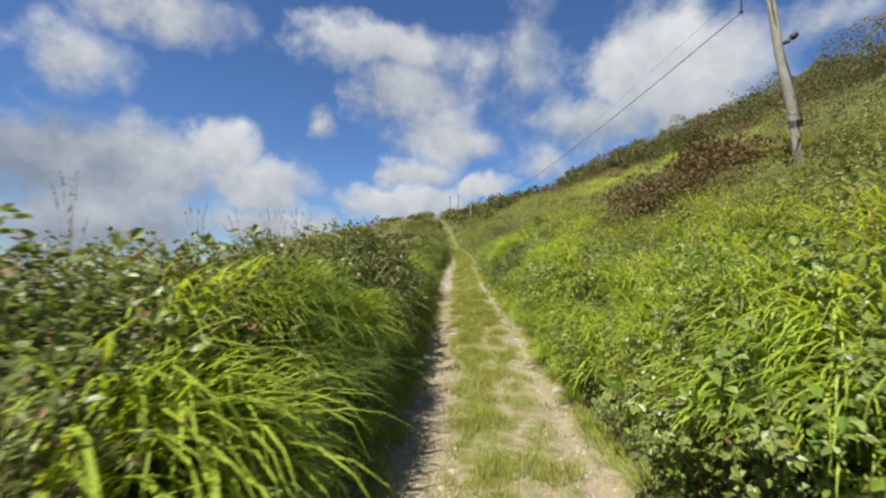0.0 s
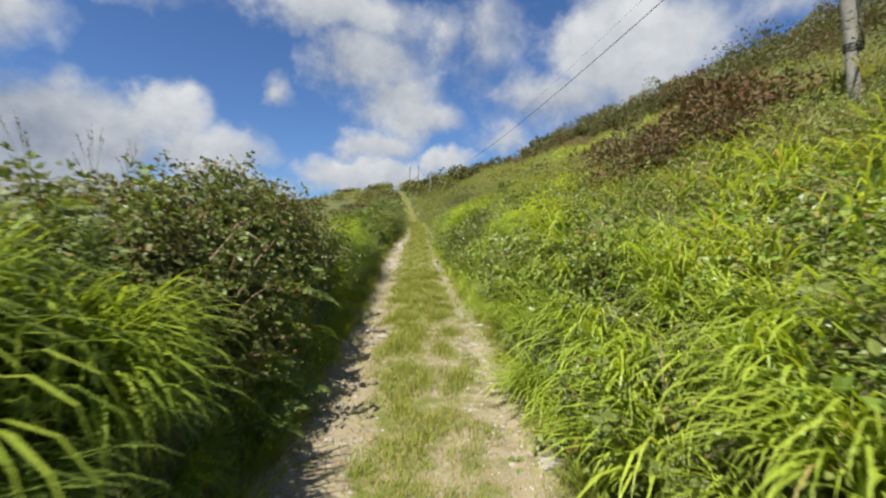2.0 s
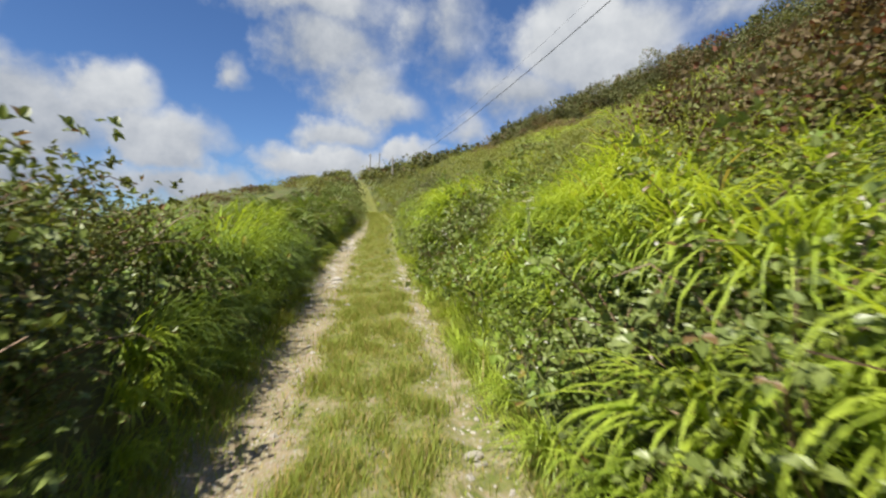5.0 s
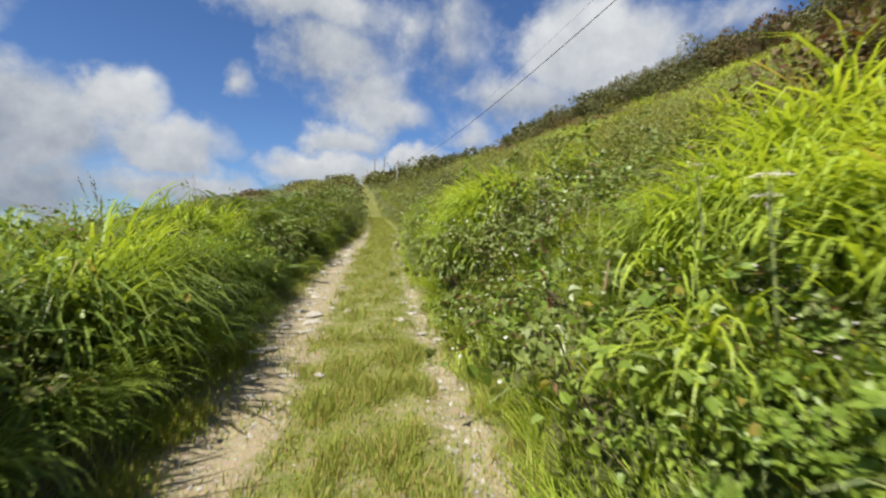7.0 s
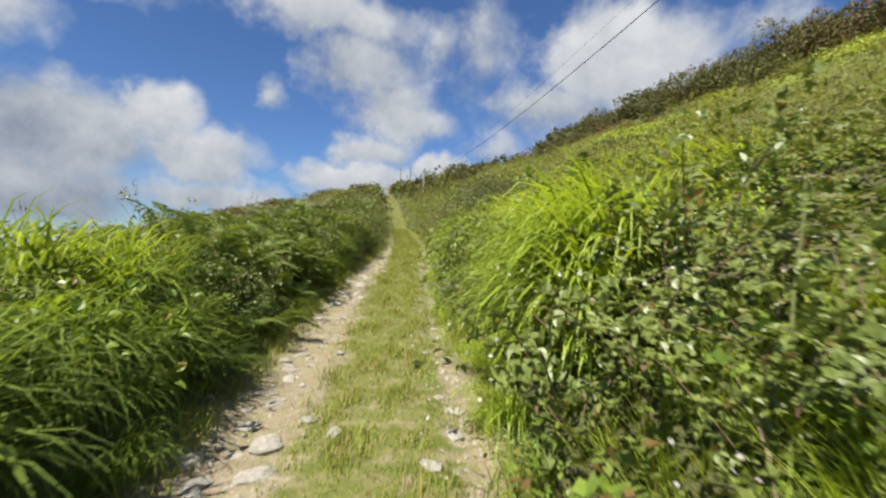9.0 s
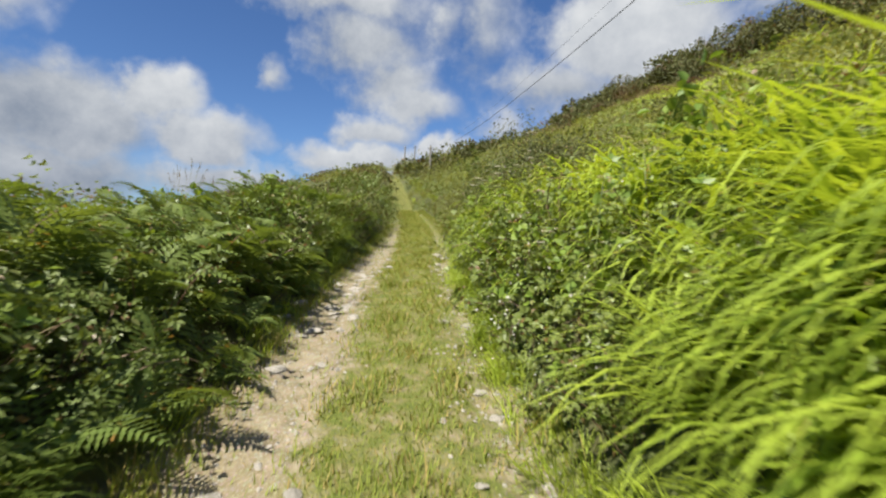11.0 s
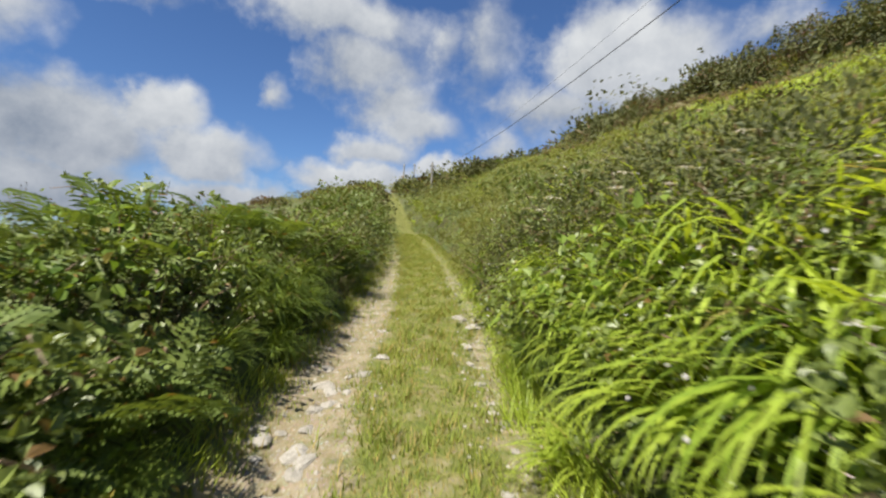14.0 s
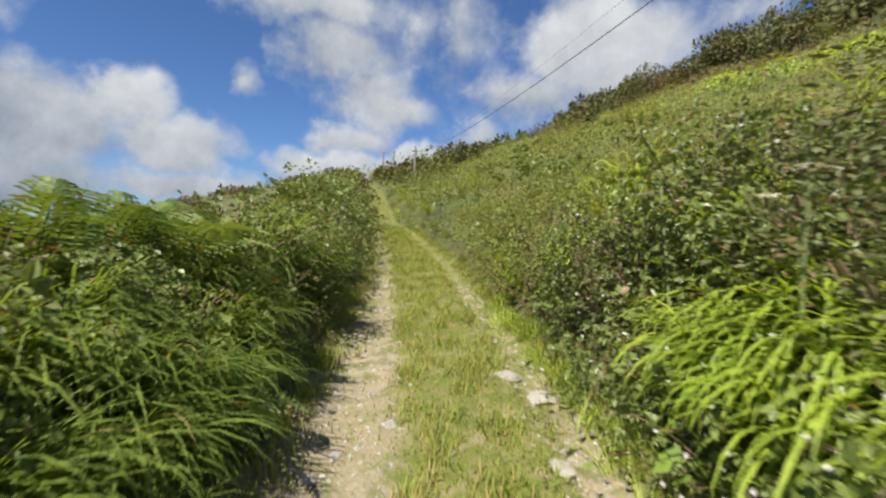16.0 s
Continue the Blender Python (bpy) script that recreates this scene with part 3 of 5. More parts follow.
BRAMBLE = kind(*[bramble_thing((M_BRAMBLE, M_STEM, 9, 14, 0.051, 0.62, 0.62), "dark green bramble bush with leaves in threes") for _ in range(3)])
BRAMBLE_DULL = kind(*[bramble_thing((M_BRAMBLE_DULL, M_STEM, 9, 15, 0.048, 0.62, 0.62), "dull olive-brown bramble bush in the hedge") for _ in range(3)])
BRAMBLE_FLOWER = kind(*[bramble_thing((M_BRAMBLE, M_STEM, 9, 13, 0.05, 0.62, 0.6), "bramble bush in white flower on the bank", 4) for _ in range(3)])


BRAMBLE_TALL = kind(*[bramble_thing((M_BRAMBLE, M_STEM, 12, 24, 0.05, 0.78, 1.0), "tall bramble bush in white flower at the edge of the track", 5) for _ in range(2)])
for thick, mat, n in ((BRAMBLE, M_BRAMBLE, 0), (BRAMBLE_DULL, M_BRAMBLE_DULL, 0), (BRAMBLE_FLOWER, M_BRAMBLE, 1)):
    thick.far = [make_bramble(mat, M_STEM, 9, 13, 0.05, 0.64, 0.62, n, coarse=True) for _ in range(3)]


def broad_thing():
    made = make_bramble(M_BROAD, M_STEM_GREEN, 9, 16, 0.064, 0.5, 0.6, three=False)
    return leafy_thing("leafy_weed", made, "leafy green weed with broad pointed leaves", "plant", "leafy weeds")


BROAD = kind(*[broad_thing() for _ in range(3)])


def fern_thing():
    root = new("bracken_fern")
    frond = make_frond(0.85)
    for k in range(7):
        ob = part("frond", frond, root)
        ob.matrix_basis = pose(0, 0, 0, 0, -rnd.uniform(12, 48), 360 * (k + rnd.uniform(-0.3, 0.3)) / 7) @ Matrix.Diagonal((s := rnd.uniform(0.7, 1.1), s, s, 1))
    return tagged(root, "green bracken fern with arching toothed fronds", "fern", "bracken ferns")


FERN = kind(*[fern_thing() for _ in range(3)])


def scrub_thing(mat, label, group, count=1300, leaf_len=0.04):
    f, s = make_scrub(mat, count, 0.75, 0.8, leaf_len)
    return plant("scrub_bush", [("woody_base", s, "woody stems"), ("foliage", f, "")], label, "bush", group)


SCRUB = kind(*[scrub_thing(M_SCRUB, "dark green gorse bush on the hillside", "gorse on the hillside") for _ in range(3)])
RUST = kind(*[scrub_thing(M_RUST, "rusty brown heather bush on the hillside", "heather on the hillside") for _ in range(2)])
# coarser ones for the distance
SCRUB.far, RUST.far = ([(make_scrub(mat, 480, 0.75, 0.8, 0.075, 0.65)[0], (), ()) for _ in range(4)] for mat in (M_SCRUB, M_RUST))
SCRUB.remote, RUST.remote = ([(make_scrub(mat, 230, 0.75, 0.8, 0.13, 0.75)[0], (), ()) for _ in range(3)] for mat in (M_SCRUB, M_RUST))
FINE = kind(*[scrub_thing(M_SLOPE, "low green scrub with fine leaves on the slope", "scrub on the hillside", 330, 0.054) for _ in range(3)])
CARPET = kind(*[scrub_thing(M_SLOPE, "low pale green scrub covering the hillside", "scrub on the hillside", 210, 0.1) for _ in range(4)])


M_RED = leaf_material("red_petal", (0.27, 0.09, 0.075), (0.34, 0.14, 0.115), (0.3, 0.1, 0.08), 0.1, 0.3, 0.6, 0.2)


def red_thing():
    root = new("red_flower")
    st, fl = Shape(), Shape()
    pts = [(0, 0, -0.05), (0.02, 0.01, 0.25), (0.05, 0.02, 0.5), (0.12, 0.03, 0.62)]
    tube(st, pts, [0.004, 0.0035, 0.003, 0.002], 4)
    for k in range(9):
        p = Vector(pts[2]).lerp(Vector(pts[3]), k / 8)
        for n in range(4):
            leaf(fl, p, rv(1) + Vector((0.2, 0, 0.5)), rv(1), 0.035, 0.017)
    for k in range(5):
        blade(st, (0, 0, -0.05), rnd.uniform(0, 6.28), 0.5, 0.014, 0.2, 1.2, 5)
    part("stalk", st.mesh("stalk", M_STEM_GREEN), root)
    part("petals", fl.mesh("petals", M_RED), root, "small red petals", "stuff")
    return tagged(root, "small red wildflower among grass at the verge", "flower", "red wildflowers")


RED = kind(*[red_thing() for _ in range(2)])


def umbel_thing():
    """A tall hollow-stalked weed with flat white flower heads."""
    root = new("hogweed")
    st = Shape()
    h = rnd.uniform(0.85, 1.1)
    pts = [(0, 0, -0.05), (0.02, 0.01, h * 0.5), (0.05, 0.03, h * 0.85), (0.06, 0.03, h)]
    tube(st, pts, [0.009, 0.008, 0.006, 0.004], 6)
    part("stalk", st.mesh("stalk", M_STEM_GREEN), root)
    lf = Shape()
    for k in range(12):
        f = rnd.uniform(0.1, 0.75)
        a = rnd.uniform(0, 6.28)
        out = Vector((math.cos(a), math.sin(a), 0.25))
        p = Vector((0.02, 0.01, h * f))
        leaf(lf, p + out * 0.06, out, Vector((0, 0, 1)) + rv(0.3), rnd.uniform(0.07, 0.11), rnd.uniform(0.05, 0.075))
    part("foliage", lf.mesh("foliage", M_BROAD), root, "", "stuff")
    for top, r in ((Vector(pts[3]), 0.075), (Vector((0.14, 0.07, h * 0.9)), 0.05)):
        hd = Shape()
        for _ in range(46):
            a, q = rnd.uniform(0, 6.28), r * math.sqrt(rnd.random())
            c = top + Vector((q * math.cos(a), q * math.sin(a), 0.03 - 2.2 * q * q + rnd.uniform(-0.006, 0.006)))
            e = Vector((math.cos(a * 3), math.sin(a * 3), 0.2))
            spike(hd, c, e, Vector((0, 0, 1)), 0.013, 0.013)
            spike(hd, c, -e, Vector((0, 0, 1)), 0.013, 0.013)
        tube(hd, [tuple(Vector(pts[2])), tuple(top)], [0.003, 0.002], 3)
        part("flower_head", hd.mesh("flower_head", M_PETAL), root, "flat white flower head")
    return tagged(root, "hogweed with flat white flower heads on the bank", "plant", "hogweeds")


UMBEL = kind(*[umbel_thing() for _ in range(3)])


def seed_thing():
    sh, hd = Shape(), Shape()
    for _ in range(7):
        a, q, n = rnd.uniform(0, 6.28), rnd.uniform(0.05, 0.25), rnd.uniform(0.7, 1.15)
        pts = [(q * math.cos(a) * f * f + 0.15 * f * f, q * math.sin(a) * f * f, n * f) for f in (0, 0.4, 0.75, 1.0)]
        tube(sh, pts, [0.0028, 0.0022, 0.0018, 0.001], 3)
        for _ in range(12):
            f = rnd.uniform(0.78, 1.0)
            leaf(hd, Vector(pts[2]).lerp(Vector(pts[3]), (f - 0.75) * 4), Vector((0.3, 0, 1)) + rv(0.7), rv(1), 0.028, 0.012)
    root = new("seeding_grass")
    part("stalks", sh.mesh("stalks", M_STEM_GREEN), root, "", "stuff")
    part("seed_heads", hd.mesh("seed_heads", M_SEED), root, "brown seed heads", "stuff")
    return tagged(root, "thin seeding grass stalks standing above the hedge", "grass", "seeding grasses")


SEED = kind(*[seed_thing() for _ in range(3)])


# ---- planting ----
def choose(weights):
    total = sum(w for _, w in weights)
    q = rnd.random() * total
    for k, w in weights:
        q -= w
        if q <= 0:
            return k
    return weights[-1][0]


def left_mix(y, s):
    front = s < 0.55
    if y < 6.3:
        return [(TUSSOCK_DEEP, 3), (TUSSOCK, 4)] if s < 0.85 and y > 1.5 else [(BRAMBLE_DULL, 5), (BRAMBLE, 3), (FERN, 1)]
    if y < 10.4:
        return [(BRAMBLE, 3), (BRAMBLE_DULL, 3), (FERN, 1)] if front else [(BRAMBLE_DULL, 6), (BRAMBLE, 3)]
    if y < 11.4:
        return [(TUSSOCK, 4), (BRAMBLE, 2)] if front else [(BRAMBLE_DULL, 4), (BRAMBLE, 3)]
    if y < 12.7 and s > 0.55:
        return [(BRAMBLE_DULL, 5), (BRAMBLE, 3), (FERN, 0.6)]
    if y < 13.2 and s < 0.6:
        return [(BRAMBLE, 4), (TUSSOCK_DEEP, 2), (FERN, 1)]
    if y < 18.5:
        return [(TUSSOCK_DEEP, 6), (TUSSOCK, 2), (FERN, 1), (BRAMBLE, 1), (BROAD, 0.6)]
    if y < 24:
        return [(FERN, 6), (BRAMBLE, 2.5), (BROAD, 1), (TUSSOCK_DEEP, 0.6)]
    if y < 27.5 and front:
        return [(TUSSOCK_DEEP, 5), (FERN, 2), (BRAMBLE, 1)]
    return [(BRAMBLE_DULL, 3), (BRAMBLE, 3), (FERN, 3), (TUSSOCK_DEEP, 0.7)]


def right_mix(y, s):
    if y > 28.5 or s > 1.9 and y > 25:
        return [(FINE, 4), (SLOPE_GRASS, 3), (BRAMBLE, 1.2), (TUSSOCK, 0.5)]
    if s < 0.75 and 16.9 < y < 18.7:
        return [(TUSSOCK, 5), (TUFT, 1)]
    if s < 0.62 and 13.4 < y < 15.9:
        return [(TUFT, 6), (BRAMBLE_FLOWER, 0.8)]
    if s < 0.4:
        if y < 6:
            return [(BRAMBLE_FLOWER, 1), (BRAMBLE, 4), (BROAD, 2), (TUSSOCK, 1)]
        if y < 12:
            return [(TUSSOCK, 5), (BROAD, 1.5), (BRAMBLE, 1)]
        if y < 14:
            return [(TUFT, 2), (BROAD, 2), (TUSSOCK, 2), (BRAMBLE_FLOWER, 0.7)]
        if y < 18:
            return [(BRAMBLE_FLOWER, 4), (TUFT, 1.5), (BROAD, 1)]
        if y < 22:
            return [(BRAMBLE_FLOWER, 4), (BRAMBLE, 2), (BROAD, 1), (TUFT, 1)]
        if y < 25:
            return [(REED, 2.5), (TUSSOCK_DEEP, 1), (BRAMBLE, 2)]
        return [(BRAMBLE, 4), (BRAMBLE_FLOWER, 1.5), (FINE, 1), (TUSSOCK, 0.7)]
    if s < 1.7:
        if y < 4.6:
            return [(TUSSOCK, 3), (BRAMBLE_FLOWER, 0.8), (BRAMBLE, 2.5), (BROAD, 1.2)]
        if y < 11.5:
            return [(TUSSOCK, 7), (REED, 1.5), (BROAD, 1.2), (BRAMBLE, 1.0), (BRAMBLE_FLOWER, 0.6)]
        if y < 15:
            return [(TUSSOCK, 2.2), (TUFT, 3.0), (BRAMBLE_FLOWER, 0.5 if y < 14.6 else 2.5)] if y > 12.6 else [(TUSSOCK, 4), (BROAD, 2), (TUFT, 2), (BRAMBLE_FLOWER, 0.7)]
        if y < 17:
            return [(BRAMBLE_FLOWER, 5), (BRAMBLE, 2), (TUFT, 1)]
        if y < 18.6:
            return [(TUSSOCK, 6), (BRAMBLE_FLOWER, 1)]
        if y < 24.8:
            return [(REED, 4), (TUSSOCK, 1.0), (BRAMBLE, 2), (BRAMBLE_FLOWER, 1.5), (BROAD, 1)] if s > 0.7 else [(BRAMBLE_FLOWER, 2), (BRAMBLE, 2), (REED, 1.5), (BROAD, 1)]
        return [(BRAMBLE, 3), (BRAMBLE_FLOWER, 3), (TUSSOCK, 1.2), (REED, 0.5), (SCRUB, 0.6)]
    if s < 4.2:
        return [(TUSSOCK, 6 if y < 15 else 1.5), (BRAMBLE_FLOWER, 0.8 if y < 19 else 0.2), (BRAMBLE, 2.0), (FINE, 3.5), (FERN, 1.0)]
    return [(FINE, 3), (SLOPE_GRASS, 4), (BRAMBLE, 1.0), (TUSSOCK, 0.8)]


def plant_one(k, x, y, s, side, scale):
    turn = None
    tilt = (0, 0)
    sink = 0.06
    if k in (TUSSOCK, TUSSOCK_DEEP, REED, TUFT, SLOPE_GRASS):
        # the wind and the light draw the blades over the track
        turn = rnd.gauss(-10, 35) if side < 0 else rnd.gauss(190, 45)
        if s < 0.6:
            scale = min(scale, 0.78)
        elif side > 0 and y < 13:
            scale *= 0.85
        sink = 0.02
    elif s < 1.0:
        tilt = (0, rnd.uniform(10, 30) * (1 if side < 0 else -1))
        turn = rnd.uniform(-40, 40)
    if k is FERN:
        sink = 0.0
        scale *= 0.95
    # those next to the track stand singly
    scale *= 1.0 + float(np.clip(0.26 * waves(x, y, 1.9), -0.3, 0.2))
    single = k is not TUFT and s < (1.05 if k in (TUSSOCK, TUSSOCK_DEEP, REED, TUFT, FERN, BROAD) else 1.1) and 0.5 < y < 30
    if k is FERN and not single and rnd.random() < 0.5:
        return
    k.put(x, y, scale, turn, sink, tilt, rnd.uniform(0.85, 1.2), single)


LEAFY = (BRAMBLE, BRAMBLE_DULL, BRAMBLE_FLOWER)


def plant_banks():
    # hedge beside the track, towards the fields
    y = -6.0
    while y < 62:
        near = y < 33
        for s in ((0.26, 0.46, 0.72, 1.02, 1.4, 1.95, 2.6) if near else (0.1, 0.6, 1.2, 2.0)):
            yy, ss = y + rnd.uniform(-0.2, 0.2), s + rnd.uniform(-0.12, 0.12)
            k = choose(left_mix(yy, ss))
            size = rnd.uniform(0.75, 1.15) * (1.0 if near else 1.5)
            if s < 0.3:
                size *= 0.6
            if -2 < yy < 1.2 and ss < 1.6 or near and ss > 1.15 and k in LEAFY and rnd.random() < 0.72:
                continue
            plant_one(k, float(left_x(yy)) - ss, yy, ss, -1, size)
        y += 0.42 if near else 0.95
    # bank below the hill
    y = -6.0
    while y < 62:
        near = y < 33
        for s in ((0.2, 0.42, 0.66, 0.95, 1.28, 1.7, 2.2, 2.8, 3.5, 4.2) if near else (0.2, 0.9, 1.8, 3.0)):
            yy, ss = y + rnd.uniform(-0.22, 0.22), s + rnd.uniform(-0.15, 0.15)
            k = choose(right_mix(yy, ss))
            size = rnd.uniform(0.75, 1.15) * (1.0 if near else 1.5)
            if s < 0.3:
                size *= 0.6
            if -2 < yy < 1.2 and ss < 1.6 or near and ss > 1.15 and k in LEAFY and rnd.random() < 0.68:
                continue
            plant_one(k, float(right_x(yy)) + ss, yy, ss, 1, size * 1.08)
        y += 0.46 if near else 1.0

    # the tall bush that overhangs the track
    for _ in range(46):
        yy, ss = rnd.uniform(6.4, 10.5), rnd.uniform(0.38, 1.1)
        k = choose([(BRAMBLE_DULL, 5), (BRAMBLE, 3)])
        k.put(float(left_x(yy)) - ss, yy, rnd.uniform(0.6, 0.9), rnd.uniform(-50, 50), 0.1, (0, rnd.uniform(15, 50)), 1.0, single=ss < 0.5)
    for yy, ss, up in ((6.7, 0.15, 0.0), (7.0, 0.2, -0.15), (7.3, 0.12, 0.05), (7.7, 0.3, 0.0), (8.1, 0.25, 0.1), (8.5, 0.35, -0.1), (19.4, 0.2, 0), (20.2, 0.15, 0), (22.8, 0.2, 0), (23.6, 0.3, 0), (26.2, 0.3, 0)):
        FERN.put(float(left_x(yy)) - ss, yy, 1.0, rnd.uniform(-30, 30), up, (0, 35), 1.0, single=True)
    # broad grass that droops over the edge
    for yy, ss in ((20.4, 1.1), (20.9, 1.3), (21.3, 1.0), (22.9, 0.5), (23.3, 0.75), (23.7, 0.5), (25.0, 0.75), (25.2, 0.6), (25.4, 0.7), (25.6, 0.6), (25.4, 0.9), (3.0, 0.7), (3.6, 0.9)):
        REED.put(float(right_x(yy)) + ss, yy, rnd.uniform(0.8, 1.05), rnd.gauss(190, 25), 0.02, single=True)
    for yy, ss in ((21.9, 0.55), (22.3, 0.7), (22.6, 0.5), (23.0, 0.85), (23.4, 0.55), (23.9, 0.7), (24.2, 0.5), (25.1, 0.42), (25.3, 0.55), (25.55, 0.45), (25.75, 0.6), (25.95, 0.5)):
        REED.put(float(right_x(yy)) + ss, yy, rnd.uniform(0.8, 1.0), rnd.gauss(200, 25), -0.05, single=True)
    for yy, ss in ((2.2, 0.95), (2.5, 0.75), (2.8, 1.05), (3.2, 0.8), (4.0, 1.1), (17.4, 0.5), (17.7, 0.7), (18.0, 0.55), (18.3, 0.75), (18.5, 0.5), (5.6, 0.4), (6.2, 0.5), (6.9, 0.5)):
        TUSSOCK.put(float(right_x(yy)) + ss, yy, 1.05, rnd.gauss(190, 25), 0.02, single=True)
    # the mop of grass that overhangs a dark hollow, and the one beside the start
    for _ in range(11):
        yy = rnd.uniform(16.9, 18.4)
        TUSSOCK.put(float(right_x(yy)) + rnd.uniform(0.5, 1.05), yy, rnd.uniform(0.9, 1.1), rnd.gauss(195, 28), -0.22, single=True)
    for _ in range(8):
        yy = rnd.uniform(1.7, 3.3)
        choose([(TUSSOCK, 1), (REED, 1)]).put(float(right_x(yy)) + rnd.uniform(0.55, 1.2), yy, rnd.uniform(0.85, 1.0), rnd.gauss(190, 28), -0.06, single=True)
    for _ in range(26):
        yy, ss = rnd.uniform(2.2, 5.9), rnd.uniform(0.42, 1.15)
        choose([(TUSSOCK_DEEP, 1), (TUSSOCK, 2)]).put(float(left_x(yy)) - ss, yy, rnd.uniform(0.75, 1.05), rnd.gauss(-15, 22), 0.02, single=True)
    for yy, ss in ((25.4, 1.5), (26.0, 1.9), (26.6, 1.4), (27.2, 2.1), (27.8, 1.6), (26.3, 2.6), (28.6, 2.2)):
        SCRUB.put(float(right_x(yy)) + ss, yy, rnd.uniform(0.9, 1.25), None, 0.1, single=True)

    for x, yy, size in ((2.9, 23.4, 1.45), (3.3, 23.1, 1.55), (2.85, 24.2, 1.45), (3.2, 24.8, 1.6), (2.9, 25.0, 1.2), (3.3, 25.7, 1.4), (3.6, 24.0, 1.4)):
        SCRUB.put(x, yy, size, None, 0.1, (0, -8), 0.95, single=True)
    for x, yy, size in ((3.0, 22.6, 0.85), (3.05, 26.3, 1.15), (2.75, 26.9, 1.05), (3.3, 26.7, 1.1), (2.75, 27.6, 0.85), (2.8, 28.4, 0.75)):
        BRAMBLE_TALL.put(x, yy, size, None, 0.1, (0, -15), 1.1, single=True)
    for x, yy in ((2.95, 23.3), (2.65, 24.1), (2.45, 25.3), (3.2, 24.3), (2.9, 25.7), (2.6, 26.3), (2.8, 26.9)):
        UMBEL.put(x, yy, rnd.uniform(1.25, 1.4), None, 0.0, (0, rnd.uniform(-10, 5)), 1.0, single=True)
    for _ in range(24):
        yy, ss = rnd.uniform(19.5, 28.0), rnd.uniform(0.6, 1.6)
        FERN.put(float(left_x(yy)) - ss, yy, rnd.uniform(0.85, 1.1), rnd.uniform(-50, 50), -0.22, (0, 18), 1.0, single=True)
    for _ in range(8):
        yy, ss = rnd.uniform(25.2, 27.6), rnd.uniform(0.3, 0.75)
        TUSSOCK_DEEP.put(float(left_x(yy)) - ss - 0.2, yy, rnd.uniform(0.7, 0.9), rnd.gauss(-10, 22), 0.02, single=True)
    for yy, ss in ((19.6, 0.35), (20.0, 0.5), (20.3, 0.3), (20.8, 0.45), (21.2, 0.3), (21.6, 0.5), (22.0, 0.35), (19.9, 0.9), (21.0, 1.2), (23.6, 0.75), (24.2, 1.2), (24.8, 1.6), (25.4, 1.1),
                   (26.0, 1.5), (26.7, 1.1), (27.3, 1.7), (28.0, 1.3), (29.0, 1.2), (14.9, 1.0), (15.6, 0.8), (16.3, 0.9), (12.6, 0.7), (13.2, 0.9), (5.8, 1.5), (7.4, 1.8), (9.2, 1.6)):
        UMBEL.put(float(right_x(yy)) + ss, yy, rnd.uniform(0.75, 1.05), None, 0.0, (0, rnd.uniform(-15, 5)), 1.0, single=True)
    for _ in range(16):
        yy, ss = rnd.uniform(5.5, 11), rnd.uniform(3.4, 5.6)
        BRAMBLE_FLOWER.put(float(right_x(yy)) + ss, yy, rnd.uniform(0.8, 1.1), None, 0.05, single=True)
    # short grass of the verges
    for _ in range(180):
        yy = rnd.uniform(2, 31)
        if rnd.random() < 0.5:
            TUFT.put(float(right_x(yy)) + rnd.uniform(-0.05, 0.3), yy, rnd.uniform(0.5, 1.0), rnd.gauss(190, 60), 0.01)
        else:
            TUFT.put(float(left_x(yy)) - rnd.uniform(-0.06, 0.22), yy, rnd.uniform(0.5, 0.9), rnd.gauss(0, 60), 0.01)
    for _ in range(110):
        yy = rnd.uniform(16.5, 31)
        TUFT.put(float(right_x(yy)) + rnd.uniform(-0.1, 0.22), yy, rnd.uniform(0.7, 1.15), rnd.gauss(190, 60), 0.01)
    for _ in range(90):
        yy = rnd.uniform(5.5, 13)
        TUFT.put(float(left_x(yy)) - rnd.uniform(-0.08, 0.35), yy, rnd.uniform(0.6, 1.0), rnd.gauss(0, 60), 0.01)
    for _ in range(170):
        yy = rnd.uniform(11.8, 16.2)
        TUFT.put(float(right_x(yy)) + rnd.uniform(0.0, 1.5), yy, rnd.uniform(0.8, 1.2), rnd.gauss(190, 60), 0.01)
    for _ in range(26):
        yy = rnd.uniform(12.8, 16.2)
        TUFT.put(float(right_x(yy)) + rnd.uniform(0.3, 1.5), yy, rnd.uniform(0.6, 0.85), rnd.gauss(190, 50), 0.03)
    for _ in range(7):
        yy = rnd.uniform(12.1, 12.9)
        TUSSOCK.put(float(right_x(yy)) + rnd.uniform(1.1, 1.8), yy, rnd.uniform(0.85, 1.05), rnd.gauss(190, 35), 0.03)
    for _ in range(13):
        yy = rnd.uniform(12.8, 14.7)
        choose([(REED, 1), (TUSSOCK, 1)]).put(float(right_x(yy)) + rnd.uniform(1.2, 2.4), yy, rnd.uniform(0.8, 1.0), rnd.gauss(190, 35), 0.0, single=True)
    for x, y in ((2.45, 14.5), (2.32, 14.2), (2.6, 14.8)):
        RED.put(x, y, rnd.uniform(0.65, 0.85), None, 0.0, single=True)


plant_banks()


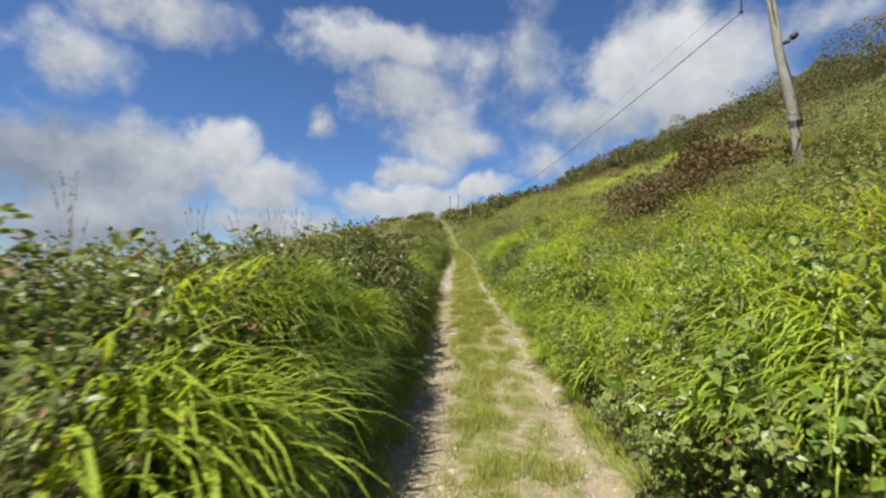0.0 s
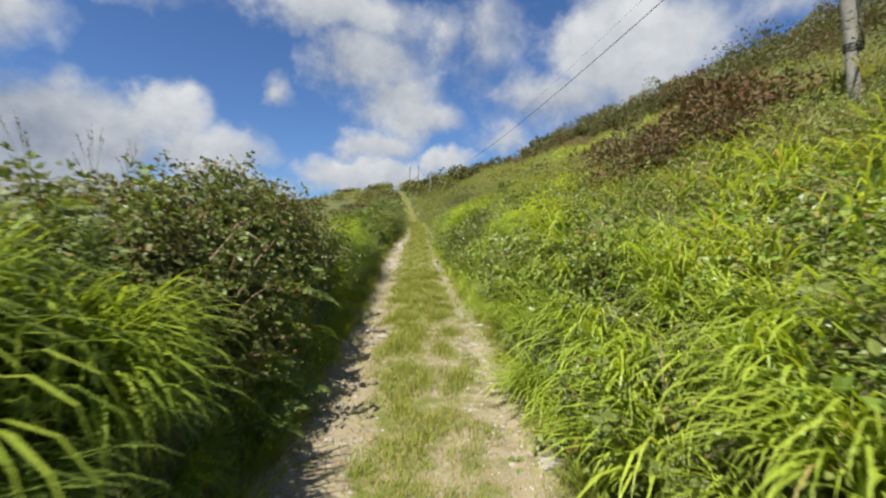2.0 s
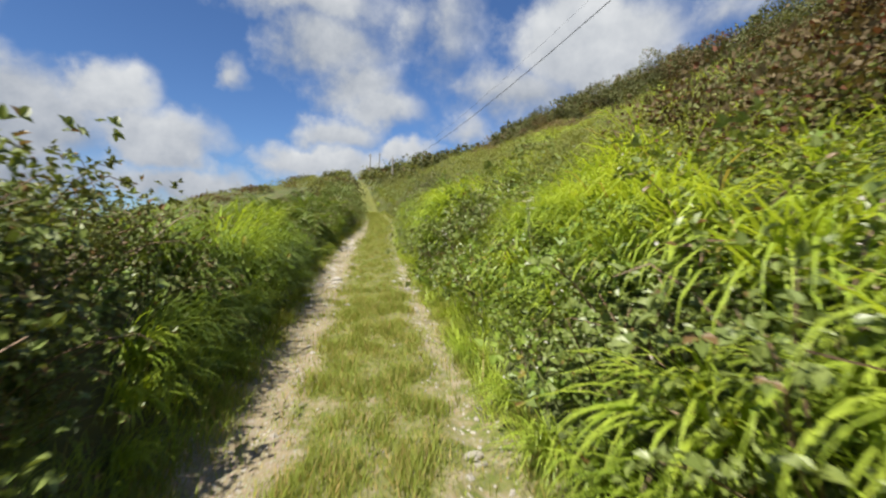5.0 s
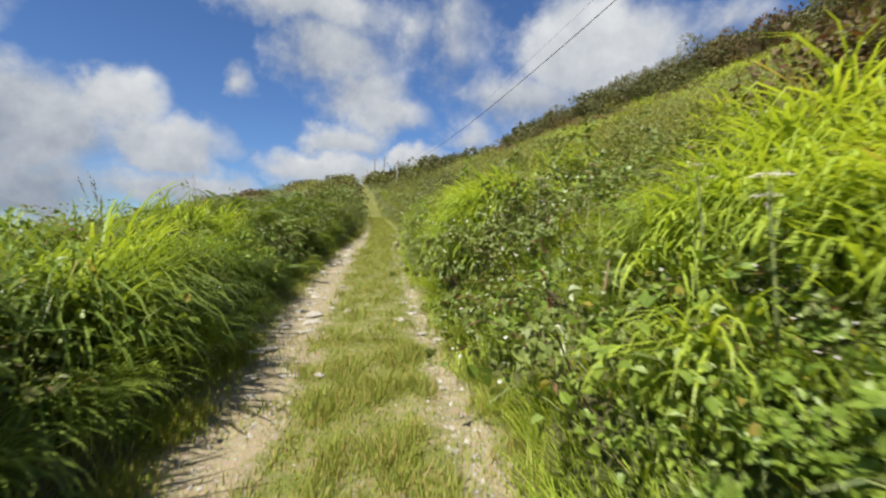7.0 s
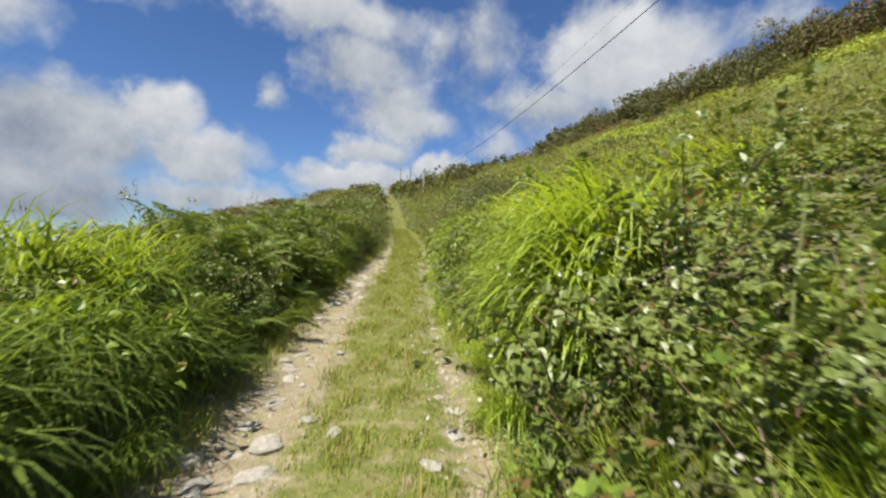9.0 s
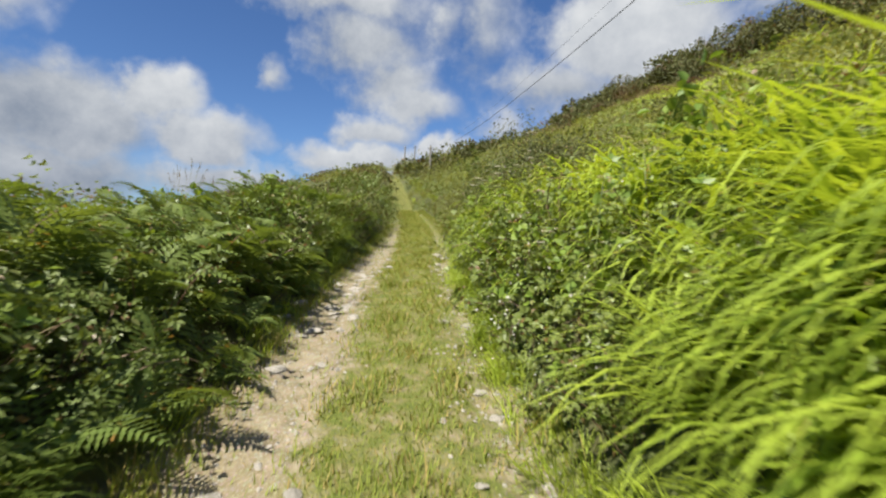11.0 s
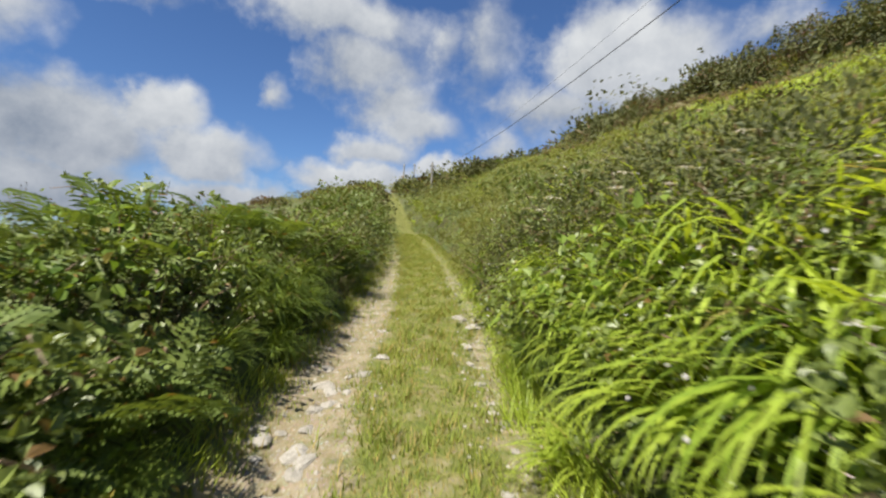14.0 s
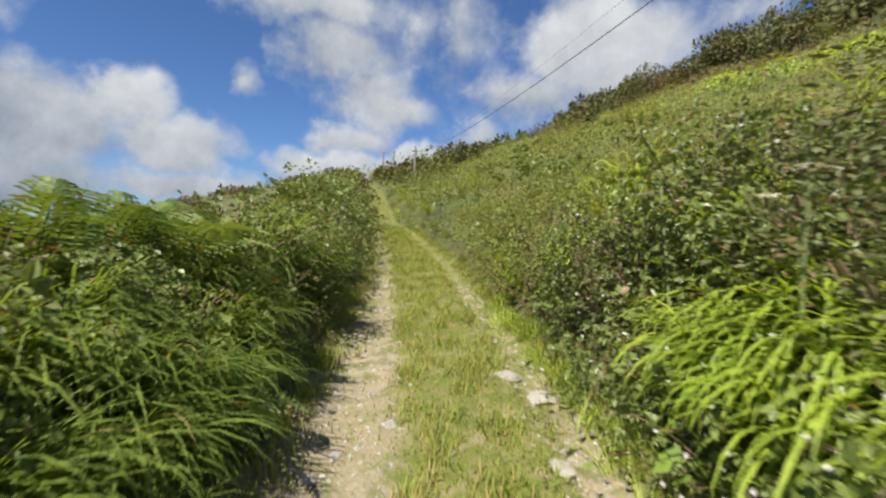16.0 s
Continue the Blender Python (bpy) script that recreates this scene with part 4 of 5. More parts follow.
def plant_undergrowth():
    """Low leaves that close the gaps between the taller plants."""
    low = [make_bramble(M_BROAD if k % 2 else M_BRAMBLE, M_STEM, 6, 5, 0.06, 0.42, 0.26, coarse=True)[0] for k in range(4)]

    def strew(x, y, size):
        CROWD.add(rnd.choice(low), pose(x, y, height(x, y) - 0.02, rnd.uniform(-15, 15), rnd.uniform(-15, 15), rnd.uniform(0, 360)) @ Matrix.Diagonal((size, size, size, 1)))
    for _ in range(560):
        y = rnd.uniform(1, 33)
        strew(float(right_x(y)) + 0.25 + 4.2 * rnd.random() ** 1.3, y, rnd.uniform(0.8, 1.4))
    for _ in range(260):
        y = rnd.uniform(1, 33)
        strew(float(left_x(y)) - 0.25 - 2.6 * rnd.random(), y, rnd.uniform(0.8, 1.3))


plant_undergrowth()


def leaf_cover(name, label, category, mat, x, y, lift, sink, size, seed, lumps=(1.3, 0.55)):
    """Single folded leaves over a lumpy surface that follows the ground, the lower ones in the shade of the upper."""
    g = np.random.default_rng(seed)
    n = len(x)
    e = 0.12
    z = ground_z(x, y)
    up = np.stack([ground_z(x - e, y) - ground_z(x + e, y), ground_z(x, y - e) - ground_z(x, y + e), np.full(n, 2 * e)], -1)
    up /= np.linalg.norm(up, axis=1)[:, None]
    lump = 1 + 0.42 * waves(x, y, lumps[0]) + 0.26 * waves(y, x, lumps[1])
    push = up + np.array([0, 0, 1.2])
    push /= np.linalg.norm(push, axis=1)[:, None]
    p = np.stack([x, y, z], -1) + push * (lift * lump - g.exponential(sink, n))[:, None]
    face = up + g.normal(0, 0.36, (n, 3))
    face /= np.linalg.norm(face, axis=1)[:, None]
    way = g.normal(0, 1, (n, 3)) + up * 0.3 - np.array([0, 0, 0.45])
    way -= face * np.sum(way * face, axis=1)[:, None]
    way /= np.linalg.norm(way, axis=1)[:, None]
    side = np.cross(way, face)
    ln = (size * g.uniform(0.6, 1.35, n))[:, None]
    mid = p + way * ln * 0.45
    v = np.stack([p, p + way * ln - face * ln * 0.12, mid + side * ln * 0.33 + face * ln * 0.08, mid - side * ln * 0.33 + face * ln * 0.08], 1)
    tris = (4 * np.arange(n)[:, None, None] + np.array([[0, 1, 2], [0, 3, 1]])).reshape(-1, 3)
    me = bpy.data.meshes.new(name)
    me.from_pydata(v.reshape(-1, 3).tolist(), [], tris.tolist())
    me.materials.append(mat)
    tagged(new(name, me), label, category, kind="stuff")


def cover_banks():
    g = np.random.default_rng(21)
    # hedge
    n = 46000
    y, s = g.uniform(0.5, 34, n), 0.42 + 2.7 * g.random(n) ** 1.2
    x, q = left_x(y) - s, g.random(n)
    keep = (y > 1.8) | (s > 1.6)
    grassy = (s < 0.75) & ((y < 6.3) | ((y > 13.2) & (y < 18.5)))
    dull = keep & ~grassy & (q < np.where(y < 12.7, 0.76, np.where((y < 18.5) | (s < 0.9), 0.18, 0.5)))
    tips = dull & (q < 0.11) & (s > 0.9)
    dull = dull & ~tips
    green = keep & ~dull & ~tips & (q < 0.8)
    fern = keep & ~dull & ~tips & (q >= 0.8)
    for m, mat, name, label, k in ((dull, M_BRAMBLE_DULL, "hedge_leaves", "dull olive bramble leaves covering the hedge", 1), (green, M_BRAMBLE, "hedge_leaves", "dark green bramble leaves covering the hedge", 2),
                                   (tips, M_RUST, "hedge_leaves", "brown withered tips along the hedge top", 16), (fern, M_FERN, "hedge_leaves", "fresh green small leaves scattered over the hedge", 3)):
        leaf_cover(name, label, "leaves", mat, x[m], y[m], 0.34, 0.12, 0.04 if k == 3 else 0.052, k)
    # bank
    n = 92000
    y, s = g.uniform(1.0, 36, n), 0.3 + 6.4 * g.random(n) ** 1.15
    x = right_x(y) + s
    q = 0.8 * waves(x, y, 2.4) + g.normal(0, 0.35, n)
    q = np.where((y > 26.5) | (s > 3.5), 0.4 * q - 0.3, q)
    q = np.where((y > 11) & (y < 13) & (s < 1.8), -1.0, q)
    # the thicket that stands tall at the edge
    tall = np.clip(1.25 - np.abs(y - 24.6) / 2.6, 0, 1) * np.clip((s - 0.68) / 0.35, 0, 1) * np.clip((2.4 - s) / 0.8, 0, 1)
    keep = ((y > 2.2) | (s > 1.6)) & ~((s < 1.7) & (y > 12.8) & (y < 16))
    for m, mat, name, label, k in ((keep & (tall > 0.25), M_SCRUB, "bank_leaves", "dark gorse sprigs in the thicket on the bank", 12), (keep & (tall <= 0.25) & (q > 0.1), M_BRAMBLE, "bank_leaves", "dark green bramble leaves covering the bank", 4), (keep & (tall <= 0.25) & (q <= 0.1) & (q > -0.5), M_SLOPE, "bank_leaves", "pale green small leaves covering the bank", 5),
                                   (keep & (tall <= 0.25) & (q <= -0.5), M_BROAD, "bank_leaves", "bright green weeds covering the bank", 6)):
        leaf_cover(name, label, "leaves", mat, x[m], y[m], 0.34 + 0.95 * tall[m], 0.08 + 0.16 * tall[m], 0.046, k)
    # dense gorse along the crest
    n = 84000
    y, s = g.uniform(14, 62, n), 13.2 + 5.8 * g.random(n)
    x = right_x(y) + s
    tall = np.clip((s - 13.4 - 1.1 * np.sin(y * 0.31)) / 1.6, 0, 1) * np.clip((60 - y) / 8, 0.35, 1)
    q = waves(x, y, 5.0) + g.normal(0, 0.4, n)
    for m, mat, k in ((q < 0.5, M_SCRUB, 13), (q >= 0.5, M_RUST, 14)):
        m = m & (tall > 0.02)
        leaf_cover("crest_leaves", "dark gorse and brown heather sprigs along the crest", "leaves", mat, x[m], y[m], 0.25 + 1.35 * tall[m], 0.1 + 0.2 * tall[m], 0.07 + 0.0013 * y[m], k, (3.6, 1.5))
    # hillside
    n = 175000
    y = 6 + 72 * g.random(n) ** 1.25
    s = 5.5 + 13.5 * g.random(n)
    x = right_x(y) + s
    q = 0.7 * waves(x, y, 3.6) + g.normal(0, 0.4, n)
    rust = ((x - 6.9) / 1.9) ** 2 + ((y - 13.3) / 2.8) ** 2 + 0.3 * waves(x, y, 1.7) < 1
    crest = s > 14.0 + 1.3 * np.sin(y * 0.31)
    brown = rust & (q < 0.15)
    for m, mat, label, k in ((brown, M_RUST, "rusty brown withered leaves on the shoulder of the hill", 7), (rust & ~brown, M_BRAMBLE_DULL, "dull green bramble leaves in the brown thicket", 15)):
        rise = np.clip(1.25 - ((x[m] - 6.9) / 1.9) ** 2 - ((y[m] - 13.3) / 2.8) ** 2, 0.25, 1)
        leaf_cover("thicket_leaves", label, "leaves", mat, x[m], y[m], 0.3 + 0.75 * rise, 0.25, 0.05, k, (1.9, 0.7))
    band = ~rust & ~crest & (s > 11.2) & (y > 20) & (0.6 * waves(x, y, 6) + g.normal(0, 0.4, n) > -0.1)
    grass = ~rust & ~crest & ~band & (s > 7.5) & (y > 18) & (y < 40) & (waves(x, y, 5) + g.normal(0, 0.35, n) > 0.25)
    rust = rust | band | grass
    for m, mat, name, label, k in ((band, M_RUST, "hillside_leaves", "brown withered growth below the crest", 17), (grass, M_GRASS, "hillside_leaves", "bright yellow-green grass on the upper slope", 18), (~rust & crest, M_SCRUB, "hillside_leaves", "dark gorse sprigs along the crest", 8),
                                   (~rust & ~crest & (q > 0.75), M_BRAMBLE, "hillside_leaves", "dark green brambles in patches on the hillside", 9), (~rust & ~crest & (q <= 0.75) & (q > -0.65), M_SLOPE, "hillside_leaves", "pale green low scrub covering the hillside", 10),
                                   (~rust & ~crest & (q <= -0.65), M_GRASS_DEEP, "hillside_leaves", "bright grassy patches on the hillside", 11)):
        leaf_cover(name, label, "leaves", mat, x[m], y[m], 0.30, 0.07, 0.042 + 0.0014 * y[m], k)


cover_banks()


def plant_hill():
    # open hillside up to the crest
    spots, y = [], 1.0
    while y < 72:
        step = 1.6 + 0.012 * y
        s = 4.3 + rnd.random() * 0.6
        while s < 19.6:
            spots.append((s + rnd.uniform(-0.4, 0.4), y + rnd.uniform(-0.4, 0.4)))
            s += step + 0.02 * s
        y += step
    for s, y in spots:
        x = float(right_x(y)) + s
        u, v = x, y
        crest = s > (14.2 if y > 26 else 8.2 + 0.3 * max(y - 10, 0)) + 1.5 * math.sin(y * 0.31)
        rust = (u - 6.9) ** 2 / 3.6 + (v - 13.3) ** 2 / 7.8 < 1
        if rust:
            k = choose([(RUST, 6), (SCRUB, 1), (BRAMBLE_DULL, 1)])
        elif crest:
            k = choose([(SCRUB, 4), (RUST, 2.2), (BRAMBLE_DULL, 2.2), (SLOPE_GRASS, 0.8)])
        elif s > 10.2 and y > 17 and math.sin(y * 0.42) > -0.3:
            k = choose([(SLOPE_GRASS, 5), (TUSSOCK, 2.0), (CARPET, 1)])
        else:
            k = choose([(CARPET, 2.5), (SLOPE_GRASS, 5.5), (BRAMBLE, 0.7), (SCRUB, 0.25)])
        if k is CARPET and y < 32 and s < 11:
            k = FINE
        size = rnd.uniform(1.15, 1.85) * (1.1 if crest else 1.0) * (1.0 + 0.3 * float(waves(x, y, 4)))
        k.put(x, y, size, None if k is not SLOPE_GRASS else rnd.gauss(180, 60), 0.12, (0, 0), rnd.uniform(0.6, 1.0) * (1.15 if crest else 0.8), fine=y < 23)
    # the brown thicket on the shoulder of the hill
    for _ in range(36):
        a, q = rnd.uniform(0, 6.283), math.sqrt(rnd.random())
        x, y = 6.9 + 1.8 * q * math.cos(a) + 0.4 * q * math.sin(a), 13.3 + 2.6 * q * math.sin(a)
        k = choose([(RUST, 6), (BRAMBLE_DULL, 1.5), (SCRUB, 0.8)])
        k.put(x, y, rnd.uniform(1.2, 1.75), None, 0.1, (0, 0), rnd.uniform(0.8, 1.05), fine=k is not RUST)
    # bushes round the foot of the pole
    for _ in range(46):
        x, y = rnd.uniform(4.8, 9.4), rnd.uniform(7.5, 12.6)
        k = choose([(BRAMBLE_FLOWER, 2), (FINE, 3), (BRAMBLE_DULL, 2), (SCRUB, 1)])
        k.put(x, y, rnd.uniform(0.9, 1.35), None, 0.12, (0, 0), rnd.uniform(0.6, 0.9), fine=True)
    # crest bushes that break the skyline
    for y in np.arange(16, 60, 1.2):
        for _ in range(2):
            yy = float(y) + rnd.uniform(-0.6, 0.6)
            s = rnd.uniform(15.0, 18.5)
            choose([(SCRUB, 6), (RUST, 0.7), (BRAMBLE_DULL, 1)]).put(float(right_x(yy)) + s, yy, rnd.uniform(1.6, 2.3), None, 0.2, (0, 0), rnd.uniform(0.9, 1.1))
    for _ in range(70):
        y, s = rnd.uniform(12, 62), rnd.uniform(13.6, 17.5)
        choose([(SCRUB, 5), (BRAMBLE_DULL, 2), (RUST, 1.4)]).put(float(right_x(y)) + s, y, rnd.uniform(1.3, 2.0), None, 0.15, (0, 0), rnd.uniform(0.8, 1.0))
    # the tallest clumps on the crest
    for x, y, n in ((18.2, 57.6, 5), (17.6, 59.2, 4), (19.0, 55.5, 3), (17.5, 44, 3), (19.2, 33, 4), (19.2, 39, 3)):
        for _ in range(n):
            SCRUB.put(x + rnd.uniform(-0.8, 0.8), y + rnd.uniform(-0.9, 0.9), rnd.uniform(2.0, 2.6), None, 0.2)
    # far end of the valley
    for _ in range(280):
        y = rnd.uniform(60, 122)
        s = rnd.uniform(0.5, 24)
        k = choose([(SCRUB, 9 if s > 5 else 2), (CARPET, 2.5), (RUST, 0.8)])
        size = rnd.uniform(0.8, 1.3) if y < 73 and s > 9 else rnd.uniform(2.0, 3.6)
        k.put(float(right_x(y)) + s, y, size, None, 0.3, (0, 0), rnd.uniform(0.6, 1.1))
    for _ in range(250):
        y = rnd.uniform(52, 124)
        s = rnd.uniform(0.3, 36) if y > 68 else rnd.uniform(0.3, 6)
        k = choose([(CARPET, 5), (SCRUB, 2), (RUST, 1.2)])
        k.put(float(left_x(y)) - s, y, rnd.uniform(1.4, 2.4), None, 0.3, (0, 0), rnd.uniform(0.5, 0.9))
    for _ in range(24):
        y = rnd.uniform(-0.5, 30)
        SEED.put(float(left_x(y)) - rnd.uniform(0.9, 2.4), y, rnd.uniform(0.6, 0.9), single=True)


plant_hill()
CROWD.build()
# patterns that only served the crowd are not part of the place
for k in KINDS:
    for ob, used in zip(k.variants, k.used):
        if not used:
            for o in PARTS[ob] + [ob]:
                bpy.data.objects.remove(o)


# ---- the pole and its wires ----
def axis_pole(name, base, top, r0, r1, label, rough=0.0):
    root = new(name)
    root.location = base
    b, t = Vector((0, 0, -0.5)), Vector(top) - Vector(base)
    sh = Shape()
    n = 22
    pts, rad = [], []
    for i in range(n + 1):
        f = i / n
        pts.append(b.lerp(t, f) + Vector((math.sin(f * 9.0) + 0.5 * math.sin(f * 21 + 1), math.cos(f * 7.0), 0)) * rough)
        rad.append((r0 + (r1 - r0) * f) * (1 + 2.5 * rough * math.sin(f * 23)))
    tube(sh, pts, rad, 14)
    part("shaft", sh.mesh("shaft", M_POLE, True), root)
    return tagged(root, label, "pole", "poles of the overhead line"), pts, rad


def ring(sh, centre, axis, radius, tube_r, n=16):
    a = axis.orthogonal().normalized()
    b = axis.cross(a)
    pts = [centre + (a * math.cos(6.2832 * k / n) + b * math.sin(6.2832 * k / n)) * radius for k in range(n + 1)]
    tube(sh, [tuple(p) for p in pts], [tube_r] * (n + 1), 6)


def build_near_pole():
    base, top = Vector((8.22, 10.1, height(8.22, 10.1))), Vector((7.28, 10.05, 9.4))
    pole, pts, rad = axis_pole("utility_pole", base, top, 0.10, 0.085, "weathered grey timber utility pole leaning above the bank", 0.034)
    axis = (top - base).normalized()

    def along(z):
        return (top - base) * ((z - base.z) / (top.z - base.z))
    sh = Shape()
    for z in (4.74, 4.79, 4.84):
        ring(sh, along(z), axis, 0.112, 0.03)
    part("band", sh.mesh("band", M_DARK, True), pole, "black iron band")
    sh = Shape()
    c = along(6.62)
    tube(sh, [tuple(c + Vector((0.05, -0.02, 0))), tuple(c + Vector((0.16, -0.04, 0.05))), tuple(c + Vector((0.26, -0.04, 0.17)))], [0.035, 0.05, 0.06], 8)
    tube(sh, [tuple(c + Vector((0.24, -0.04, 0.13))), tuple(c + Vector((0.32, -0.04, 0.20))), tuple(c + Vector((0.37, -0.04, 0.20)))], [0.065, 0.075, 0.045], 8)
    part("bracket", sh.mesh("bracket", M_DARK, True), pole, "short black iron bracket")
    sh = Shape()
    run = [along(z) + Vector((0.09 * math.cos(z * 1.3), -0.095, 0)) for z in np.arange(4.8, 9.3, 0.3)]
    tube(sh, [tuple(p) for p in run], [0.017] * len(run), 6)
    part("down_cable", sh.mesh("down_cable", M_CABLE, True), pole, "dark cable running down the pole")
    sh = Shape()
    arm = along(7.95)
    tube(sh, [tuple(arm), tuple(arm + Vector((-0.25, 0, 0.05))), tuple(WIRE_START - base + Vector((0, 0, 0.32))), tuple(WIRE_START - base)], [0.022, 0.02, 0.016, 0.014], 6)
    ring(sh, WIRE_START - base, Vector((0, 1, 0)), 0.035, 0.014, 10)
    part("wire_hook", sh.mesh("wire_hook", M_DARK, True), pole, "dark iron hook that holds the wire")


WIRE_START = Vector((6.85, 10.0, 7.32))


def wire(name, start, x1, y1, rise, bend, radius, label):
    sh = Shape()
    pts = []
    for k in range(41):
        f = k / 40
        d = (y1 - start.y) * f
        pts.append((start.x + (x1 - start.x) * f, start.y + d, start.z + rise * d + bend * d * d))
    tube(sh, pts, [radius] * 41, 5)
    tagged(new(name, sh.mesh(name, M_CABLE, True)), label, "cable", "overhead wires")
    return pts[-1]


end = wire("overhead_wire", WIRE_START, 3.72, 66.0, -0.0228, 0.00155, 0.011, "dark overhead wire sagging between two poles")
end_thin = wire("overhead_wire", WIRE_START + Vector((-0.12, 0.05, 0.38)), 3.62, 66.0, -0.0228, 0.00152, 0.003, "thin overhead wire above the thicker one")
build_near_pole()


def build_far_pole(x, y, top_z, r, lean=0.0):
    base = Vector((x, y, height(x, y)))
    pole, pts, rad = axis_pole("utility_pole", base, (x + lean, y, top_z), r, r * 0.8, "distant grey timber utility pole among hillside scrub", 0.01)
    sh = Shape()
    t = Vector((lean, 0, top_z - base.z))
    tube(sh, [tuple(t + Vector((-0.28, 0, -0.3))), tuple(t + Vector((0.28, 0, -0.3)))], [0.05, 0.05], 6)
    tube(sh, [tuple(t + Vector((0, 0, -0.02))), tuple(t + Vector((0, 0, 0.14)))], [0.06, 0.04], 8)
    part("crossarm", sh.mesh("crossarm", M_DARK), pole, "small dark crossarm")


build_far_pole(3.72, 66.0, 11.5, 0.13)
build_far_pole(0.9, 110.0, 19.5, 0.14)
build_far_pole(3.0, 114.0, 20.5, 0.14)


# ---- the track: stones, pebbles, short turf ----
def stone_mesh(seed):
    r = random.Random(seed)
    bm = bmesh.new()
    bmesh.ops.create_icosphere(bm, subdivisions=2, radius=0.5)
    cuts = [(Vector((r.uniform(-1, 1), r.uniform(-1, 1), r.uniform(-0.3, 1))).normalized(), r.uniform(0.26, 0.42)) for _ in range(9)]
    for v in bm.verts:
        for n, d in cuts:
            over = v.co.dot(n) - d
            if over > 0:
                v.co -= n * over
        v.co += Vector((r.uniform(-1, 1), r.uniform(-1, 1), r.uniform(-1, 1))) * 0.018
    me = bpy.data.meshes.new("stone")
    bm.to_mesh(me)
    bm.free()
    me.materials.append(M_STONE)
    return me


STONES = [stone_mesh(k) for k in range(8)]


def put_stone(x, y, w, flat=0.45, long=1.3):
    ob = new("stone", rnd.choice(STONES))
    ob.matrix_basis = pose(x, y, height(x, y) + w * flat * 0.12, rnd.uniform(-8, 8), rnd.uniform(-8, 8), rnd.uniform(0, 360)) @ Matrix.Diagonal((w * long, w, w * flat, 1))
    tagged(ob, "pale flat stone set in the rut of the track", "stone", "stones in the track")


def build_stones():
    # the larger ones that stand out
    for x, y, w in ((1.85, 27.55, 0.24), (2.0, 27.1, 0.28), (0.76, 26.7, 0.13), (1.73, 25.55, 0.12), (1.73, 24.95, 0.13), (1.75, 23.2, 0.12), (1.8, 24.2, 0.12),
                    (1.52, 21.85, 0.16), (1.82, 21.85, 0.17), (0.32, 23.25, 0.17), (-0.2, 22.6, 0.20), (0.31, 17.05, 0.26), (-0.1, 16.85, 0.2), (0.75, 17.15, 0.14),
                    (1.6, 17.15, 0.15), (1.64, 17.6, 0.16), (1.4, 16.75, 0.15), (1.65, 16.3, 0.13), (1.8, 16.0, 0.12), (0.53, 17.4, 0.15), (1.81, 6.4, 0.17),
                    (1.68, 9.4, 0.14), (1.9, 10.2, 0.15), (0.4, 9.65, 0.16), (1.63, 10.95, 0.15), (0.8, 25.6, 0.14), (0.5, 22.0, 0.16), (1.75, 26.1, 0.18)):
        put_stone(x, y, w)
    for lo_y, hi_y, n in ((14.5, 19, 26), (20.5, 25.5, 28), (5, 9, 8)):
        for _ in range(n):
            y = rnd.uniform(lo_y, hi_y)
            put_stone(rnd.gauss((float(left_x(y)) + float(track_x(y)) - 0.4) / 2, 0.17), y, rnd.uniform(0.08, 0.19), rnd.uniform(0.22, 0.4), rnd.uniform(1.1, 1.6))
    for _ in range(110):
        y = 1.5 + 31 * rnd.random()
        lo, c, hi = float(left_x(y)), float(track_x(y)), float(right_x(y))
        x = rnd.gauss((lo + c - 0.4) / 2, 0.2) if rnd.random() < 0.5 else rnd.gauss((hi + c + 0.42) / 2 - 0.03, 0.11)
        put_stone(x, y, rnd.uniform(0.035, 0.11) * (1.3 if rnd.random() < 0.12 else 1), rnd.uniform(0.3, 0.6), rnd.uniform(1, 1.6))


build_stones()


def build_pebbles():
    """Loose grit in the wheel tracks."""
    g = np.random.default_rng(7)
    n = 3600
    y = g.uniform(1, 32, n)
    lo, c, hi = left_x(y), track_x(y), right_x(y)
    pick = g.random(n) < 0.5
    x = np.where(pick, g.normal((lo + c - 0.4) / 2, 0.26), g.normal((hi + c + 0.42) / 2, 0.17))
    z = ground_z(x, y)
    s = g.uniform(0.007, 0.022, n) * np.where(g.random(n) < 0.1, 1.7, 1)
    form = np.array([(-1, -0.4, 0), (0.2, -1, 0), (1, 0.1, 0), (-0.1, 1, 0), (-0.3, -0.2, 0.8), (0.4, 0.2, 0.65)])
    faces = np.array([(0, 1, 4), (1, 5, 4), (1, 2, 5), (2, 3, 5), (3, 4, 5), (3, 0, 4)])
    a = g.uniform(0, 6.283, n)
    px = (form[None, :, 0] * np.cos(a)[:, None] - form[None, :, 1] * np.sin(a)[:, None]) * s[:, None] + x[:, None]
    py = (form[None, :, 0] * np.sin(a)[:, None] + form[None, :, 1] * np.cos(a)[:, None]) * s[:, None] + y[:, None]
    pz = form[None, :, 2] * s[:, None] + z[:, None] - 0.002
    me = bpy.data.meshes.new("gravel")
    me.from_pydata(np.stack([px, py, pz], -1).reshape(-1, 3).tolist(), [], (faces[None] + 6 * np.arange(n)[:, None, None]).reshape(-1, 3).tolist())
    me.materials.append(M_STONE)
    tagged(new("gravel", me), "loose pale grit lying in the wheel ruts", "gravel", kind="stuff")


build_pebbles()


